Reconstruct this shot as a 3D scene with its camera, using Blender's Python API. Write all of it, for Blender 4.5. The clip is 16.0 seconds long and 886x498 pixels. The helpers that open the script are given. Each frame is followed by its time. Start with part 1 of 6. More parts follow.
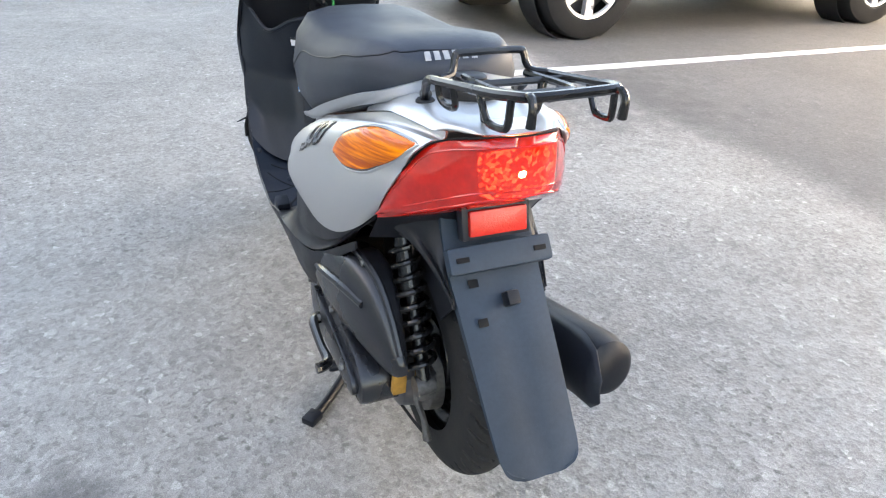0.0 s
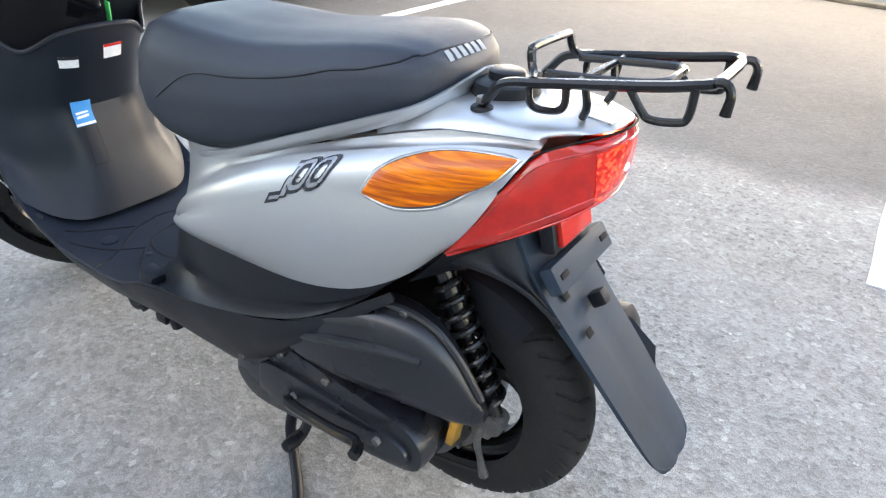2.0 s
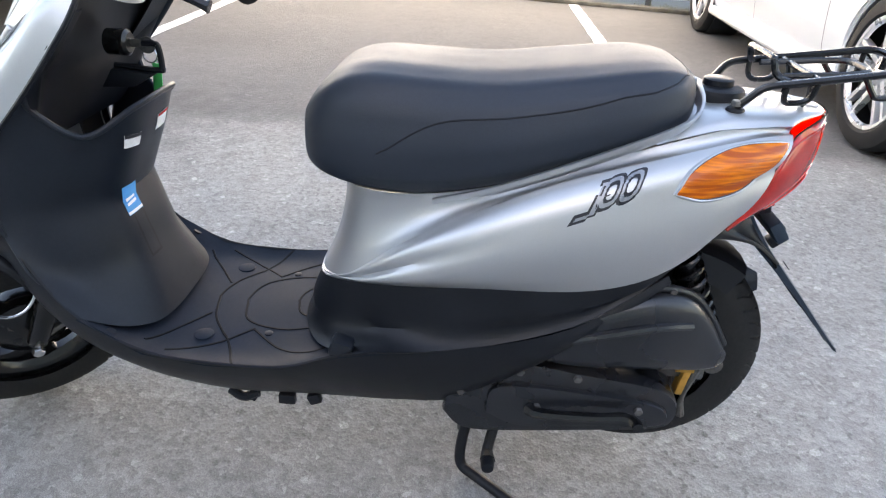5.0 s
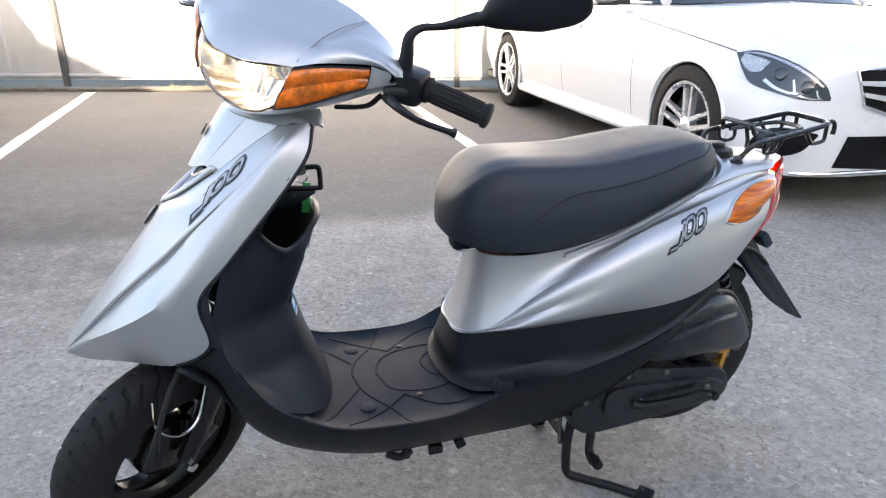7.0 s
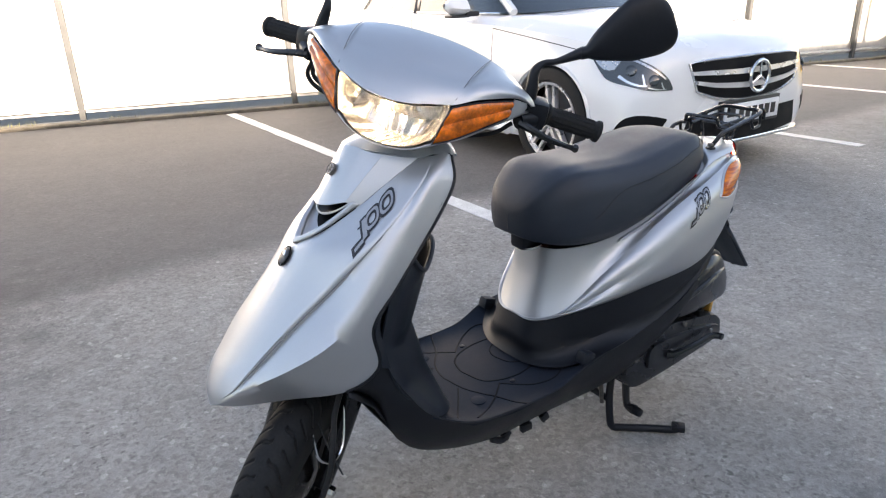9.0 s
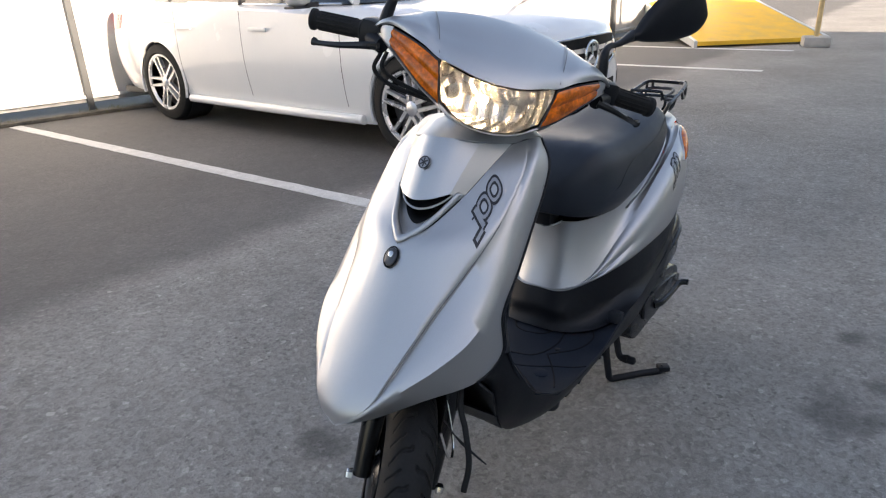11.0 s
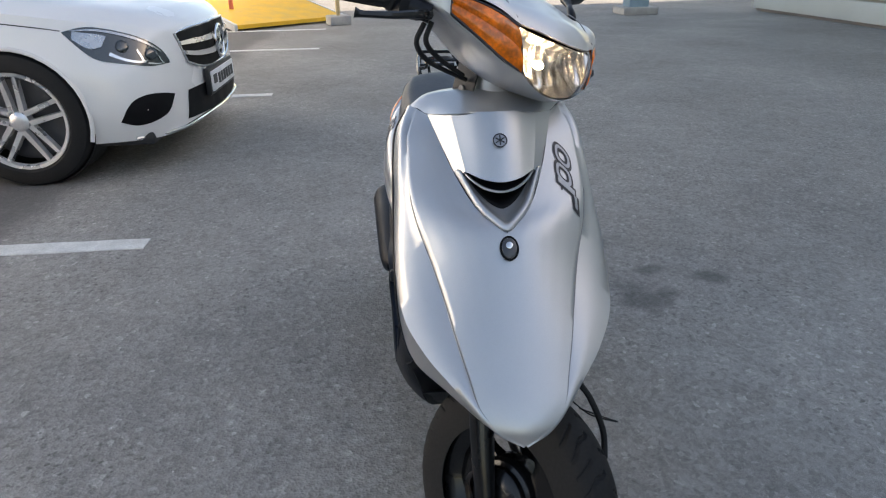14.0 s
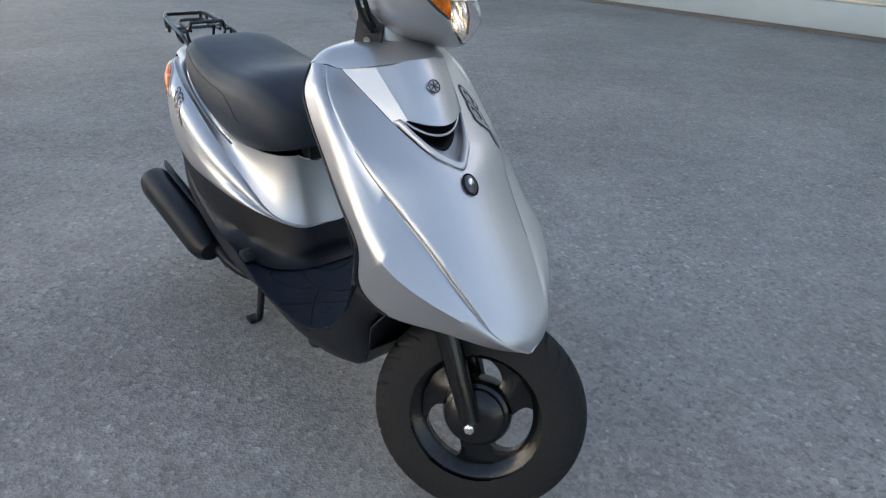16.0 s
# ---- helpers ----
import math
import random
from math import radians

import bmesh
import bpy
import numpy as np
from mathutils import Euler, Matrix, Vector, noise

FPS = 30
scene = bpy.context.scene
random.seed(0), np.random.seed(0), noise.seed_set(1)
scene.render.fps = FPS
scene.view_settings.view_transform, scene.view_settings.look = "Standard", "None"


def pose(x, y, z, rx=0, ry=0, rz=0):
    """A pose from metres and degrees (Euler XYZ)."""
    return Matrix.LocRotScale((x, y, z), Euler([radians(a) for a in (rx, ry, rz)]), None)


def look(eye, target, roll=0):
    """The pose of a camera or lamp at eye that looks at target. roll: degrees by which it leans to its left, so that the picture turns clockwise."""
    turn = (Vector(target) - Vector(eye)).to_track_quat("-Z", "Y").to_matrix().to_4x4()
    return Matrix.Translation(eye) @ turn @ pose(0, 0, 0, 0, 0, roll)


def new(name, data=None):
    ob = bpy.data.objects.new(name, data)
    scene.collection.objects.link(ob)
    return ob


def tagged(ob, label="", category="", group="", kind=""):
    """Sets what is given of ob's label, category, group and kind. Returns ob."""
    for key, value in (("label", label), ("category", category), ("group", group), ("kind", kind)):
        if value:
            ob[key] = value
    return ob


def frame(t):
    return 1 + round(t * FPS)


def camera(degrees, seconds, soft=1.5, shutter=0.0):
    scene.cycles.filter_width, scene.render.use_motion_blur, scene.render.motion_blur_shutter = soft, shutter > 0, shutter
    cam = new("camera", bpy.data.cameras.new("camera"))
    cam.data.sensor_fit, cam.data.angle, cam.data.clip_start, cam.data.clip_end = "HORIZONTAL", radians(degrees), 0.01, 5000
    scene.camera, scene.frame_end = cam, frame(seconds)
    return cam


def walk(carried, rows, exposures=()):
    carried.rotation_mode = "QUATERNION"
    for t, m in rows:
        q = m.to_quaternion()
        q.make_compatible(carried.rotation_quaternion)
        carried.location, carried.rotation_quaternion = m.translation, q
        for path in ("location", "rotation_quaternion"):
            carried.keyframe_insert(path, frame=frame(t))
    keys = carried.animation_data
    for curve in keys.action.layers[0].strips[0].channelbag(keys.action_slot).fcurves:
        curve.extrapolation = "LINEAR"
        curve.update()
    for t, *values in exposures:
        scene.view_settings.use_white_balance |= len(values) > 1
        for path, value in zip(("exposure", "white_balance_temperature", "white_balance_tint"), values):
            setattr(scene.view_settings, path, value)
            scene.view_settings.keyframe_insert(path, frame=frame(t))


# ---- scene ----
cam = camera(67.9, 16.0, 1.2)
PATH = [
    (0, (-0.371, -0.819, 0.948), (0.331, 0.78, -0.027), 2.5),
    (0.5, (-0.484, -0.745, 0.949), (0.393, 0.782, 0.0), 2.0),
    (1, (-0.546, -0.593, 0.932), (0.514, 0.796, -0.041), 1.4),
    (1.5, (-0.585, -0.503, 0.923), (0.671, 0.707, -0.057), 3.3),
    (2, (-0.666, -0.398, 0.932), (0.774, 0.546, -0.085), 2.3),
    (2.5, (-0.746, -0.312, 0.947), (0.794, 0.553, 0.007), 4.5),
    (3, (-0.808, -0.181, 0.924), (0.782, 0.583, -0.019), 5.7),
    (3.5, (-0.867, -0.047, 0.931), (0.767, 0.586, -0.032), 4.4),
    (3.7, (-0.883, -0.007, 0.931), (0.774, 0.558, -0.036), 4.0),
    (5.8, (-1.035, 0.526, 0.964), (0.744, 0.351, 0.067), 2.1),
    (6, (-1.054, 0.58, 0.966), (0.736, 0.359, 0.101), 1.5),
    (6.5, (-1.152, 0.737, 0.991), (0.632, 0.297, 0.203), 1.4),
    (7, (-1.167, 0.891, 1.021), (0.622, 0.376, 0.292), 0.5),
    (7.5, (-1.12, 1.036, 1.017), (0.612, 0.366, 0.275), -0.7),
    (8, (-1.074, 1.154, 1.052), (0.626, 0.371, 0.348), -1.3),
    (8.5, (-1.07, 1.319, 1.076), (0.575, 0.412, 0.39), -1.8),
    (9, (-1.068, 1.443, 1.084), (0.491, 0.414, 0.368), -1.8),
    (9.2, (-1.059, 1.472, 1.087), (0.504, 0.454, 0.366), -1.5),
    (11.3, (-0.62, 1.893, 1.102), (0.426, 0.368, 0.339), -1.4),
    (11.5, (-0.564, 1.909, 1.104), (0.438, 0.355, 0.343), -0.9),
    (12, (-0.411, 1.912, 1.11), (0.374, 0.237, 0.349), -3.6),
    (12.5, (-0.276, 1.95, 1.112), (0.346, 0.208, 0.355), -0.6),
    (13, (-0.116, 2.03, 1.112), (0.171, 0.21, 0.335), -1.1),
    (13.5, (0.034, 2.05, 1.107), (0.144, 0.214, 0.321), 0.3),
    (14, (0.175, 1.987, 1.084), (0.031, 0.173, 0.252), -1.1),
    (14.5, (0.305, 1.945, 1.073), (-0.128, 0.181, 0.235), -0.2),
    (15, (0.476, 1.976, 1.087), (-0.329, 0.333, 0.279), 0.2),
    (15.5, (0.581, 1.94, 1.076), (-0.351, 0.386, 0.23), 1.2),
    (16, (0.667, 1.849, 1.069), (-0.435, 0.457, 0.148), 1.3),
]
walk(cam, [(t, look(eye, target, roll)) for t, eye, target, roll in PATH],
     [(0.0, 3.34, 8600, 16), (1.5, 3.29, 8400, 15), (2.5, 3.24, 8200, 14), (3.0, 2.94, 8200, 15), (3.5, 3.02, 8200, 15), (6.0, 2.84, 8100, 18), (8.0, 2.49, 8100, 18), (9.0, 2.26, 8100, 18), (12.0, 1.57, 8000, 17), (14.0, 1.71, 8000, 15), (15.0, 1.76, 7800, 14), (16.0, 1.94, 7600, 13)])

# ---------------------------------------------------------------- light
SUN_EL, SUN_AZ = radians(22.2), radians(279.6)
world = bpy.data.worlds.new("world")
scene.world = world
world.use_nodes = True
wn = world.node_tree.nodes
sky = wn.new("ShaderNodeTexSky")
sky.sky_type, sky.sun_disc = "NISHITA", False
sky.sun_elevation, sky.sun_rotation = SUN_EL, SUN_AZ
world.node_tree.links.new(sky.outputs[0], wn["Background"].inputs[0])
wn["Background"].inputs[1].default_value = 0.12
sun_data = bpy.data.lights.new("sun", "SUN")
sun_data.energy, sun_data.angle, sun_data.color = 5.0, radians(0.5), (1.0, 0.95, 0.87)
sun = new("sun", sun_data)
sun_from = Vector((math.sin(SUN_AZ) * math.cos(SUN_EL), math.cos(SUN_AZ) * math.cos(SUN_EL), math.sin(SUN_EL)))
sun.matrix_world = look(sun_from * 40, (0, 0, 0))


# ---------------------------------------------------------------- materials
def mat(name, base, rough=0.5, metal=0.0, var=0.12, scale=8.0, grain=0.06, gscale=180.0, bump=0.1, bscale=250.0,
        coat=0.0, rvar=0.08, spec=0.5, transmission=0.0, emit=None, alpha=1.0):
    """A principled material with variation at two scales and a fine relief."""
    m = bpy.data.materials.new(name)
    m.use_nodes = True
    nt = m.node_tree
    n, ln = nt.nodes, nt.links
    b = n["Principled BSDF"]
    tc = n.new("ShaderNodeTexCoord")

    def noise_node(s, detail):
        t = n.new("ShaderNodeTexNoise")
        t.inputs["Scale"].default_value, t.inputs["Detail"].default_value = s, detail
        ln.new(tc.outputs["Object"], t.inputs["Vector"])
        return t

    big, fine = noise_node(scale, 4.0), noise_node(gscale, 3.0)

    def remap(src, lo, hi):
        r = n.new("ShaderNodeMapRange")
        r.inputs[1].default_value, r.inputs[2].default_value = 0.3, 0.7
        r.inputs[3].default_value, r.inputs[4].default_value = lo, hi
        ln.new(src.outputs[0], r.inputs[0])
        return r.outputs[0]

    mul = n.new("ShaderNodeMath")
    mul.operation = "MULTIPLY"
    ln.new(remap(big, 1 - var, 1 + var), mul.inputs[0])
    ln.new(remap(fine, 1 - grain, 1 + grain), mul.inputs[1])
    col = n.new("ShaderNodeVectorMath")
    col.operation = "SCALE"
    col.inputs[0].default_value = base[:3]
    ln.new(mul.outputs[0], col.inputs["Scale"])
    ln.new(col.outputs[0], b.inputs["Base Color"])
    ln.new(remap(big, max(0.02, rough - rvar), min(1, rough + rvar)), b.inputs["Roughness"])
    b.inputs["Metallic"].default_value = metal
    b.inputs["Coat Weight"].default_value = coat
    b.inputs["Coat Roughness"].default_value = 0.06
    b.inputs["Specular IOR Level"].default_value = spec
    b.inputs["Transmission Weight"].default_value = transmission
    b.inputs["Alpha"].default_value = alpha
    if emit:
        b.inputs["Emission Color"].default_value = (*emit[0], 1)
        b.inputs["Emission Strength"].default_value = emit[1]
    if bump:
        bn = n.new("ShaderNodeBump")
        bn.inputs["Strength"].default_value, bn.inputs["Distance"].default_value = bump, 0.002
        bt = noise_node(bscale, 4.0)
        ln.new(bt.outputs[0], bn.inputs["Height"])
        ln.new(bn.outputs[0], b.inputs["Normal"])
    return m


def asphalt():
    """Worn grey asphalt with pale aggregate, darker newer strips in the parking bays, old oil stains and broad darker
    areas.
    """
    m = bpy.data.materials.new("asphalt")
    m.use_nodes = True
    nt = m.node_tree
    n, ln = nt.nodes, nt.links
    b = n["Principled BSDF"]
    tc = n.new("ShaderNodeTexCoord")

    def noise_node(s, detail, kind="ShaderNodeTexNoise"):
        t = n.new(kind)
        t.inputs["Scale"].default_value = s
        if kind == "ShaderNodeTexNoise":
            t.inputs["Detail"].default_value = detail
        ln.new(tc.outputs["Object"], t.inputs["Vector"])
        return t

    def ramp(src, stops, out=0):
        r = n.new("ShaderNodeValToRGB")
        while len(r.color_ramp.elements) < len(stops):
            r.color_ramp.elements.new(0.5)
        for e, (p, c) in zip(r.color_ramp.elements, stops):
            e.position, e.color = p, (c, c, c, 1) if not isinstance(c, tuple) else (*c, 1)
        ln.new(src, r.inputs[0])
        return r.outputs[0]

    def mix(fac, a, c, kind="MIX"):
        x = n.new("ShaderNodeMix")
        x.data_type, x.blend_type = "RGBA", kind
        if isinstance(fac, float):
            x.inputs[0].default_value = fac
        else:
            ln.new(fac, x.inputs[0])
        for sock, v in ((x.inputs[6], a), (x.inputs[7], c)):
            if isinstance(v, tuple):
                sock.default_value = (*v, 1)
            else:
                ln.new(v, sock)
        return x.outputs[2]

    stones = noise_node(150.0, 0, "ShaderNodeTexVoronoi")
    stones2 = noise_node(70.0, 0, "ShaderNodeTexVoronoi")
    # broken outlines for the stones
    for stone, s_, amount in ((stones, 260.0, 0.002), (stones2, 130.0, 0.004)):
        warp, add = noise_node(s_, 2.0), n.new("ShaderNodeVectorMath")
        add.operation = "MULTIPLY_ADD"
        add.inputs[1].default_value = (amount, amount, amount)
        ln.new(warp.outputs["Color"], add.inputs[0])
        ln.new(tc.outputs["Object"], add.inputs[2])
        ln.new(add.outputs[0], stone.inputs["Vector"])
    mid, large, fine = noise_node(9.0, 6.0), noise_node(0.8, 5.0), noise_node(420.0, 2.0)
    grit = ramp(stones.outputs["Color"], [(0.0, (0.19, 0.185, 0.177)), (0.4, (0.27, 0.264, 0.253)), (0.8, (0.325, 0.317, 0.303)), (0.95, (0.42, 0.41, 0.392)), (1.0, (0.8, 0.78, 0.75))])
    base = mix(0.42, grit, ramp(stones2.outputs["Color"], [(0.05, 0.15), (0.5, 0.27), (0.85, 0.36), (0.97, 0.62), (1.0, 0.75)]))
    base = mix(0.85, base, ramp(fine.outputs[0], [(0.32, 0.68), (0.68, 1.3)]), "MULTIPLY")
    base = mix(0.9, base, ramp(mid.outputs[0], [(0.3, 0.88), (0.7, 1.09)]), "MULTIPLY")
    base = mix(0.9, base, ramp(large.outputs[0], [(0.3, 0.77), (0.7, 1.14)]), "MULTIPLY")
    # pits and bare chips, in loose clusters
    pit, where = noise_node(52.0, 3.0), noise_node(2.2, 3.0)
    pm = n.new("ShaderNodeMath")
    pm.operation = "MULTIPLY"
    ln.new(ramp(pit.outputs[0], [(0.57, 0.0), (0.68, 1.0)]), pm.inputs[0])
    ln.new(ramp(where.outputs[0], [(0.42, 0.12), (0.66, 1.0)]), pm.inputs[1])
    base = mix(pm.outputs[0], base, mix(0.75, base, (0.09, 0.088, 0.084)))
    chips = noise_node(62.0, 0, "ShaderNodeTexVoronoi")
    base = mix(ramp(chips.outputs["Color"], [(0.955, 0.0), (0.98, 0.5)]), base, (0.62, 0.61, 0.58))
    base = mix(1.0, base, (1.02, 0.99, 0.945), "MULTIPLY")
    # newer, darker surface inside the bays, with an uneven edge
    sep = n.new("ShaderNodeSeparateXYZ")
    ln.new(tc.outputs["Object"], sep.inputs[0])
    wob = n.new("ShaderNodeMath")
    wob.operation = "MULTIPLY_ADD"
    wob.inputs[1].default_value = 0.45
    wn_ = noise_node(0.9, 5.0)
    ln.new(wn_.outputs[0], wob.inputs[0])
    ln.new(sep.outputs[0], wob.inputs[2])
    bay = n.new("ShaderNodeMapRange")
    bay.interpolation_type = "SMOOTHSTEP"
    bay.inputs[1].default_value, bay.inputs[2].default_value = BAY_EDGE, BAY_EDGE + 0.3
    ln.new(wob.outputs[0], bay.inputs[0])
    base = mix(bay.outputs[0], base, mix(0.7, base, (0.085, 0.083, 0.081)))
    # oil stains, and two broad, faintly darker areas
    for (sx, sy, sr, deep) in DARK_PATCHES:
        d = n.new("ShaderNodeVectorMath")
        d.operation = "DISTANCE"
        ln.new(tc.outputs["Object"], d.inputs[0])
        d.inputs[1].default_value = (sx, sy, 0)
        w = n.new("ShaderNodeMath")
        w.operation = "MULTIPLY_ADD"
        w.inputs[1].default_value = sr * 1.6
        ln.new(mid.outputs[0], w.inputs[0])
        ln.new(d.outputs["Value"], w.inputs[2])
        s = n.new("ShaderNodeMapRange")
        s.interpolation_type = "SMOOTHSTEP"
        s.inputs[1].default_value, s.inputs[2].default_value = sr * 1.9, sr * 1.1
        s.inputs[3].default_value, s.inputs[4].default_value = 0.0, deep
        ln.new(w.outputs[0], s.inputs[0])
        base = mix(s.outputs[0], base, (0.045, 0.043, 0.042))
    ln.new(base, b.inputs["Base Color"])
    b.inputs["Roughness"].default_value = 0.85
    b.inputs["Specular IOR Level"].default_value = 0.3
    bn = n.new("ShaderNodeBump")
    bn.inputs["Strength"].default_value, bn.inputs["Distance"].default_value = 0.5, 0.003
    add = n.new("ShaderNodeMath")
    add.operation = "ADD"
    ln.new(stones.outputs["Distance"], add.inputs[0])
    ln.new(stones2.outputs["Distance"], add.inputs[1])
    ln.new(add.outputs[0], bn.inputs["Height"])
    ln.new(bn.outputs[0], b.inputs["Normal"])
    return m


BAY_EDGE = 1.9
# x, y, radius, strength; the last two are the broad darker areas
DARK_PATCHES = [(-0.66, 0.1, 0.13, 0.5), (-0.95, -0.02, 0.07, 0.5), (-0.62, -0.35, 0.06, 0.5), (-0.75, -0.1, 0.06, 0.5), (0.4, 0.95, 0.08, 0.5), (1.75, 2.0, 0.75, 0.25), (1.5, 3.1, 0.5, 0.18)]
M_ASPHALT = asphalt()
M_LINE = mat("road_paint", (0.62, 0.62, 0.6), 0.7, var=0.12, scale=14, grain=0.16, gscale=160, bump=0.5, bscale=160)
M_SILVER = mat("silver_paint", (0.52, 0.53, 0.54), 0.42, 0.85, var=0.03, scale=3, grain=0.05, gscale=900, bump=0.02, bscale=900, coat=0.35, rvar=0.03)
M_BLACK = mat("black_plastic", (0.0065, 0.0076, 0.0108), 0.45, var=0.2, scale=9, grain=0.1, bump=0.1, bscale=700, spec=0.3)
M_VOID = mat("vent_black", (0.004, 0.004, 0.005), 0.7, bump=0, spec=0.2)
M_DARK = mat("dark_grey_plastic", (0.010, 0.013, 0.019), 0.5, var=0.2, scale=9, grain=0.08, bump=0.1, bscale=600, spec=0.3)
M_SHIELD = mat("grained_shield_plastic", (0.010, 0.0135, 0.020), 0.42, var=0.15, scale=9, grain=0.08, bump=0.1, bscale=600, spec=0.32)
M_FLOOR = mat("blue_grey_floor_plastic", (0.0098, 0.0152, 0.0255), 0.66, var=0.2, scale=8, grain=0.1, bump=0.12, bscale=600, spec=0.2)
M_FLAP = mat("grey_mudflap_plastic", (0.019, 0.033, 0.05), 0.55, var=0.3, scale=7, grain=0.06, bump=0.08, bscale=500, spec=0.3)
M_SEAT = mat("seat_vinyl", (0.019, 0.026, 0.038), 0.5, var=0.1, scale=6, grain=0.08, gscale=500, bump=0.25, bscale=900, spec=0.42)
M_RUBBER = mat("tyre_rubber", (0.0135, 0.0135, 0.014), 0.75, var=0.25, scale=12, grain=0.2, bump=0.15, bscale=400, spec=0.3)
M_GLOSSBLACK = mat("gloss_black_enamel", (0.006, 0.006, 0.0065), 0.25, var=0.1, coat=0.25, bump=0.03, spec=0.35)
M_CASE = mat("engine_case_plastic", (0.0095, 0.0105, 0.0135), 0.27, var=0.25, scale=10, grain=0.12, bump=0.08, bscale=500, spec=0.6)
M_ALU = mat("worn_aluminium", (0.13, 0.125, 0.12), 0.5, 0.7, var=0.3, scale=30, grain=0.2, bump=0.2)
M_CHROME = mat("bright_steel", (0.75, 0.75, 0.74), 0.16, 1.0, var=0.05, bump=0.0)
M_ORANGE = mat("amber_lens", (0.74, 0.15, 0.002), 0.16, var=0.45, scale=45, grain=0.15, bump=0.35, bscale=70, coat=0.4)


def ribbed(m, dark, light):
    """Gives a lens irregular moulded ribs that run along it: uneven depth of colour, with highlight streaks painted in,
    and relief.
    """
    n, ln = m.node_tree.nodes, m.node_tree.links
    b = n["Principled BSDF"]
    tc, mp, w, r, bn = n.new("ShaderNodeTexCoord"), n.new("ShaderNodeMapping"), n.new("ShaderNodeTexNoise"), n.new("ShaderNodeValToRGB"), n.new("ShaderNodeBump")
    mp.inputs["Scale"].default_value = (14, 14, 190)
    w.inputs["Scale"].default_value, w.inputs["Detail"].default_value = 1.0, 2.0
    r.color_ramp.elements[0].position, r.color_ramp.elements[1].position = 0.42, 0.68
    r.color_ramp.elements[0].color, r.color_ramp.elements[1].color = (*dark, 1), (*light, 1)
    bn.inputs["Strength"].default_value, bn.inputs["Distance"].default_value = 0.5, 0.004
    ln.new(tc.outputs["Object"], mp.inputs[0])
    ln.new(mp.outputs[0], w.inputs["Vector"])
    ln.new(w.outputs["Fac"], r.inputs[0])
    ln.new(r.outputs[0], b.inputs["Base Color"])
    ln.new(w.outputs["Fac"], bn.inputs["Height"])
    ln.new(bn.outputs[0], b.inputs["Normal"])
    return m


# the paler amber paints bright streaks of light within the lens
M_AMBER = ribbed(mat("ribbed_amber_lens", (0.9, 0.25, 0.01), 0.18, coat=0.35, spec=0.3), (0.5, 0.078, 0.0003), (1.0, 0.26, 0.002))
M_REDLENS = mat("red_lens", (0.46, 0.009, 0.005), 0.08, var=0.25, scale=30, bump=0.06, bscale=60, coat=0.6)
M_REFLECTOR = mat("red_reflector", (0.6, 0.02, 0.012), 0.25, var=0.05, bump=0.3, bscale=400)
M_RUST = mat("gold_bracket", (0.5, 0.26, 0.05), 0.5, 0.4, var=0.3, scale=40, bump=0.2)
M_DECAL = mat("decal_black", (0.02, 0.02, 0.025), 0.35, bump=0)
M_DECALGREY = mat("decal_silver", (0.33, 0.34, 0.36), 0.35, 0.5, bump=0)
# seams on the handlebar cowl, and shade painted along the front cowl's step
M_JOINT_SHADE = mat("joint_shade_grey", (0.24, 0.24, 0.245), 0.5, 0.3, bump=0)
M_LETTER = mat("faded_print", (0.3, 0.31, 0.32), 0.5, bump=0)
M_WHITE = mat("white_label", (0.78, 0.78, 0.78), 0.5, bump=0)
M_BLUE = mat("blue_label", (0.03, 0.28, 0.62), 0.4, bump=0)
M_GREEN = mat("green_tag", (0.03, 0.5, 0.12), 0.5, bump=0)
M_CARWHITE = mat("white_car_paint", (0.78, 0.78, 0.77), 0.25, var=0.02, scale=2, grain=0.01, bump=0.0, coat=0.9, rvar=0.03)
M_CARGLASS = mat("tinted_glass", (0.02, 0.03, 0.035), 0.05, var=0.05, bump=0, coat=0.6, spec=0.8)
M_CARBLACK = mat("black_trim", (0.018, 0.018, 0.02), 0.45, bump=0.05)
M_RIMGREY = mat("dark_rim", (0.09, 0.09, 0.095), 0.35, 0.6, bump=0.03)
M_RIM = mat("machined_rim", (0.74, 0.74, 0.75), 0.3, 0.7, var=0.06, bump=0.02)
M_FENCE = mat("white_fence_paint", (0.78, 0.78, 0.77), 0.55, var=0.06, scale=2, grain=0.04, bump=0.05)
M_WALL = mat("grey_white_cladding", (0.36, 0.40, 0.40), 0.5, var=0.07, scale=1.5, grain=0.03, bump=0.05)
M_POST = mat("galvanised_post", (0.55, 0.56, 0.56), 0.5, 0.3, var=0.1, bump=0.05)
M_YELLOW = mat("yellow_ramp_paint", (0.72, 0.42, 0.03), 0.55, var=0.12, scale=5, bump=0.1)
M_LAMPSILVER = mat("lamp_silver", (0.45, 0.46, 0.47), 0.25, 0.8, bump=0)
M_FARWALL = mat("far_dark_wall", (0.16, 0.15, 0.15), 0.7, var=0.2, scale=1.2, bump=0.1)
M_CONCRETE = mat("concrete", (0.36, 0.35, 0.33), 0.85, var=0.15, scale=7, grain=0.15, bump=0.5, bscale=120)
M_SOIL = mat("dark_grit", (0.13, 0.115, 0.09), 0.9, var=0.4, scale=9, grain=0.3, gscale=90, bump=0.8, bscale=60)
M_FENCEPOST = mat("grey_post_paint", (0.07, 0.073, 0.075), 0.55, var=0.12, bump=0.05)
M_GRASS = mat("dry_grass", (0.16, 0.15, 0.06), 0.8, var=0.35, scale=20, bump=0.2)
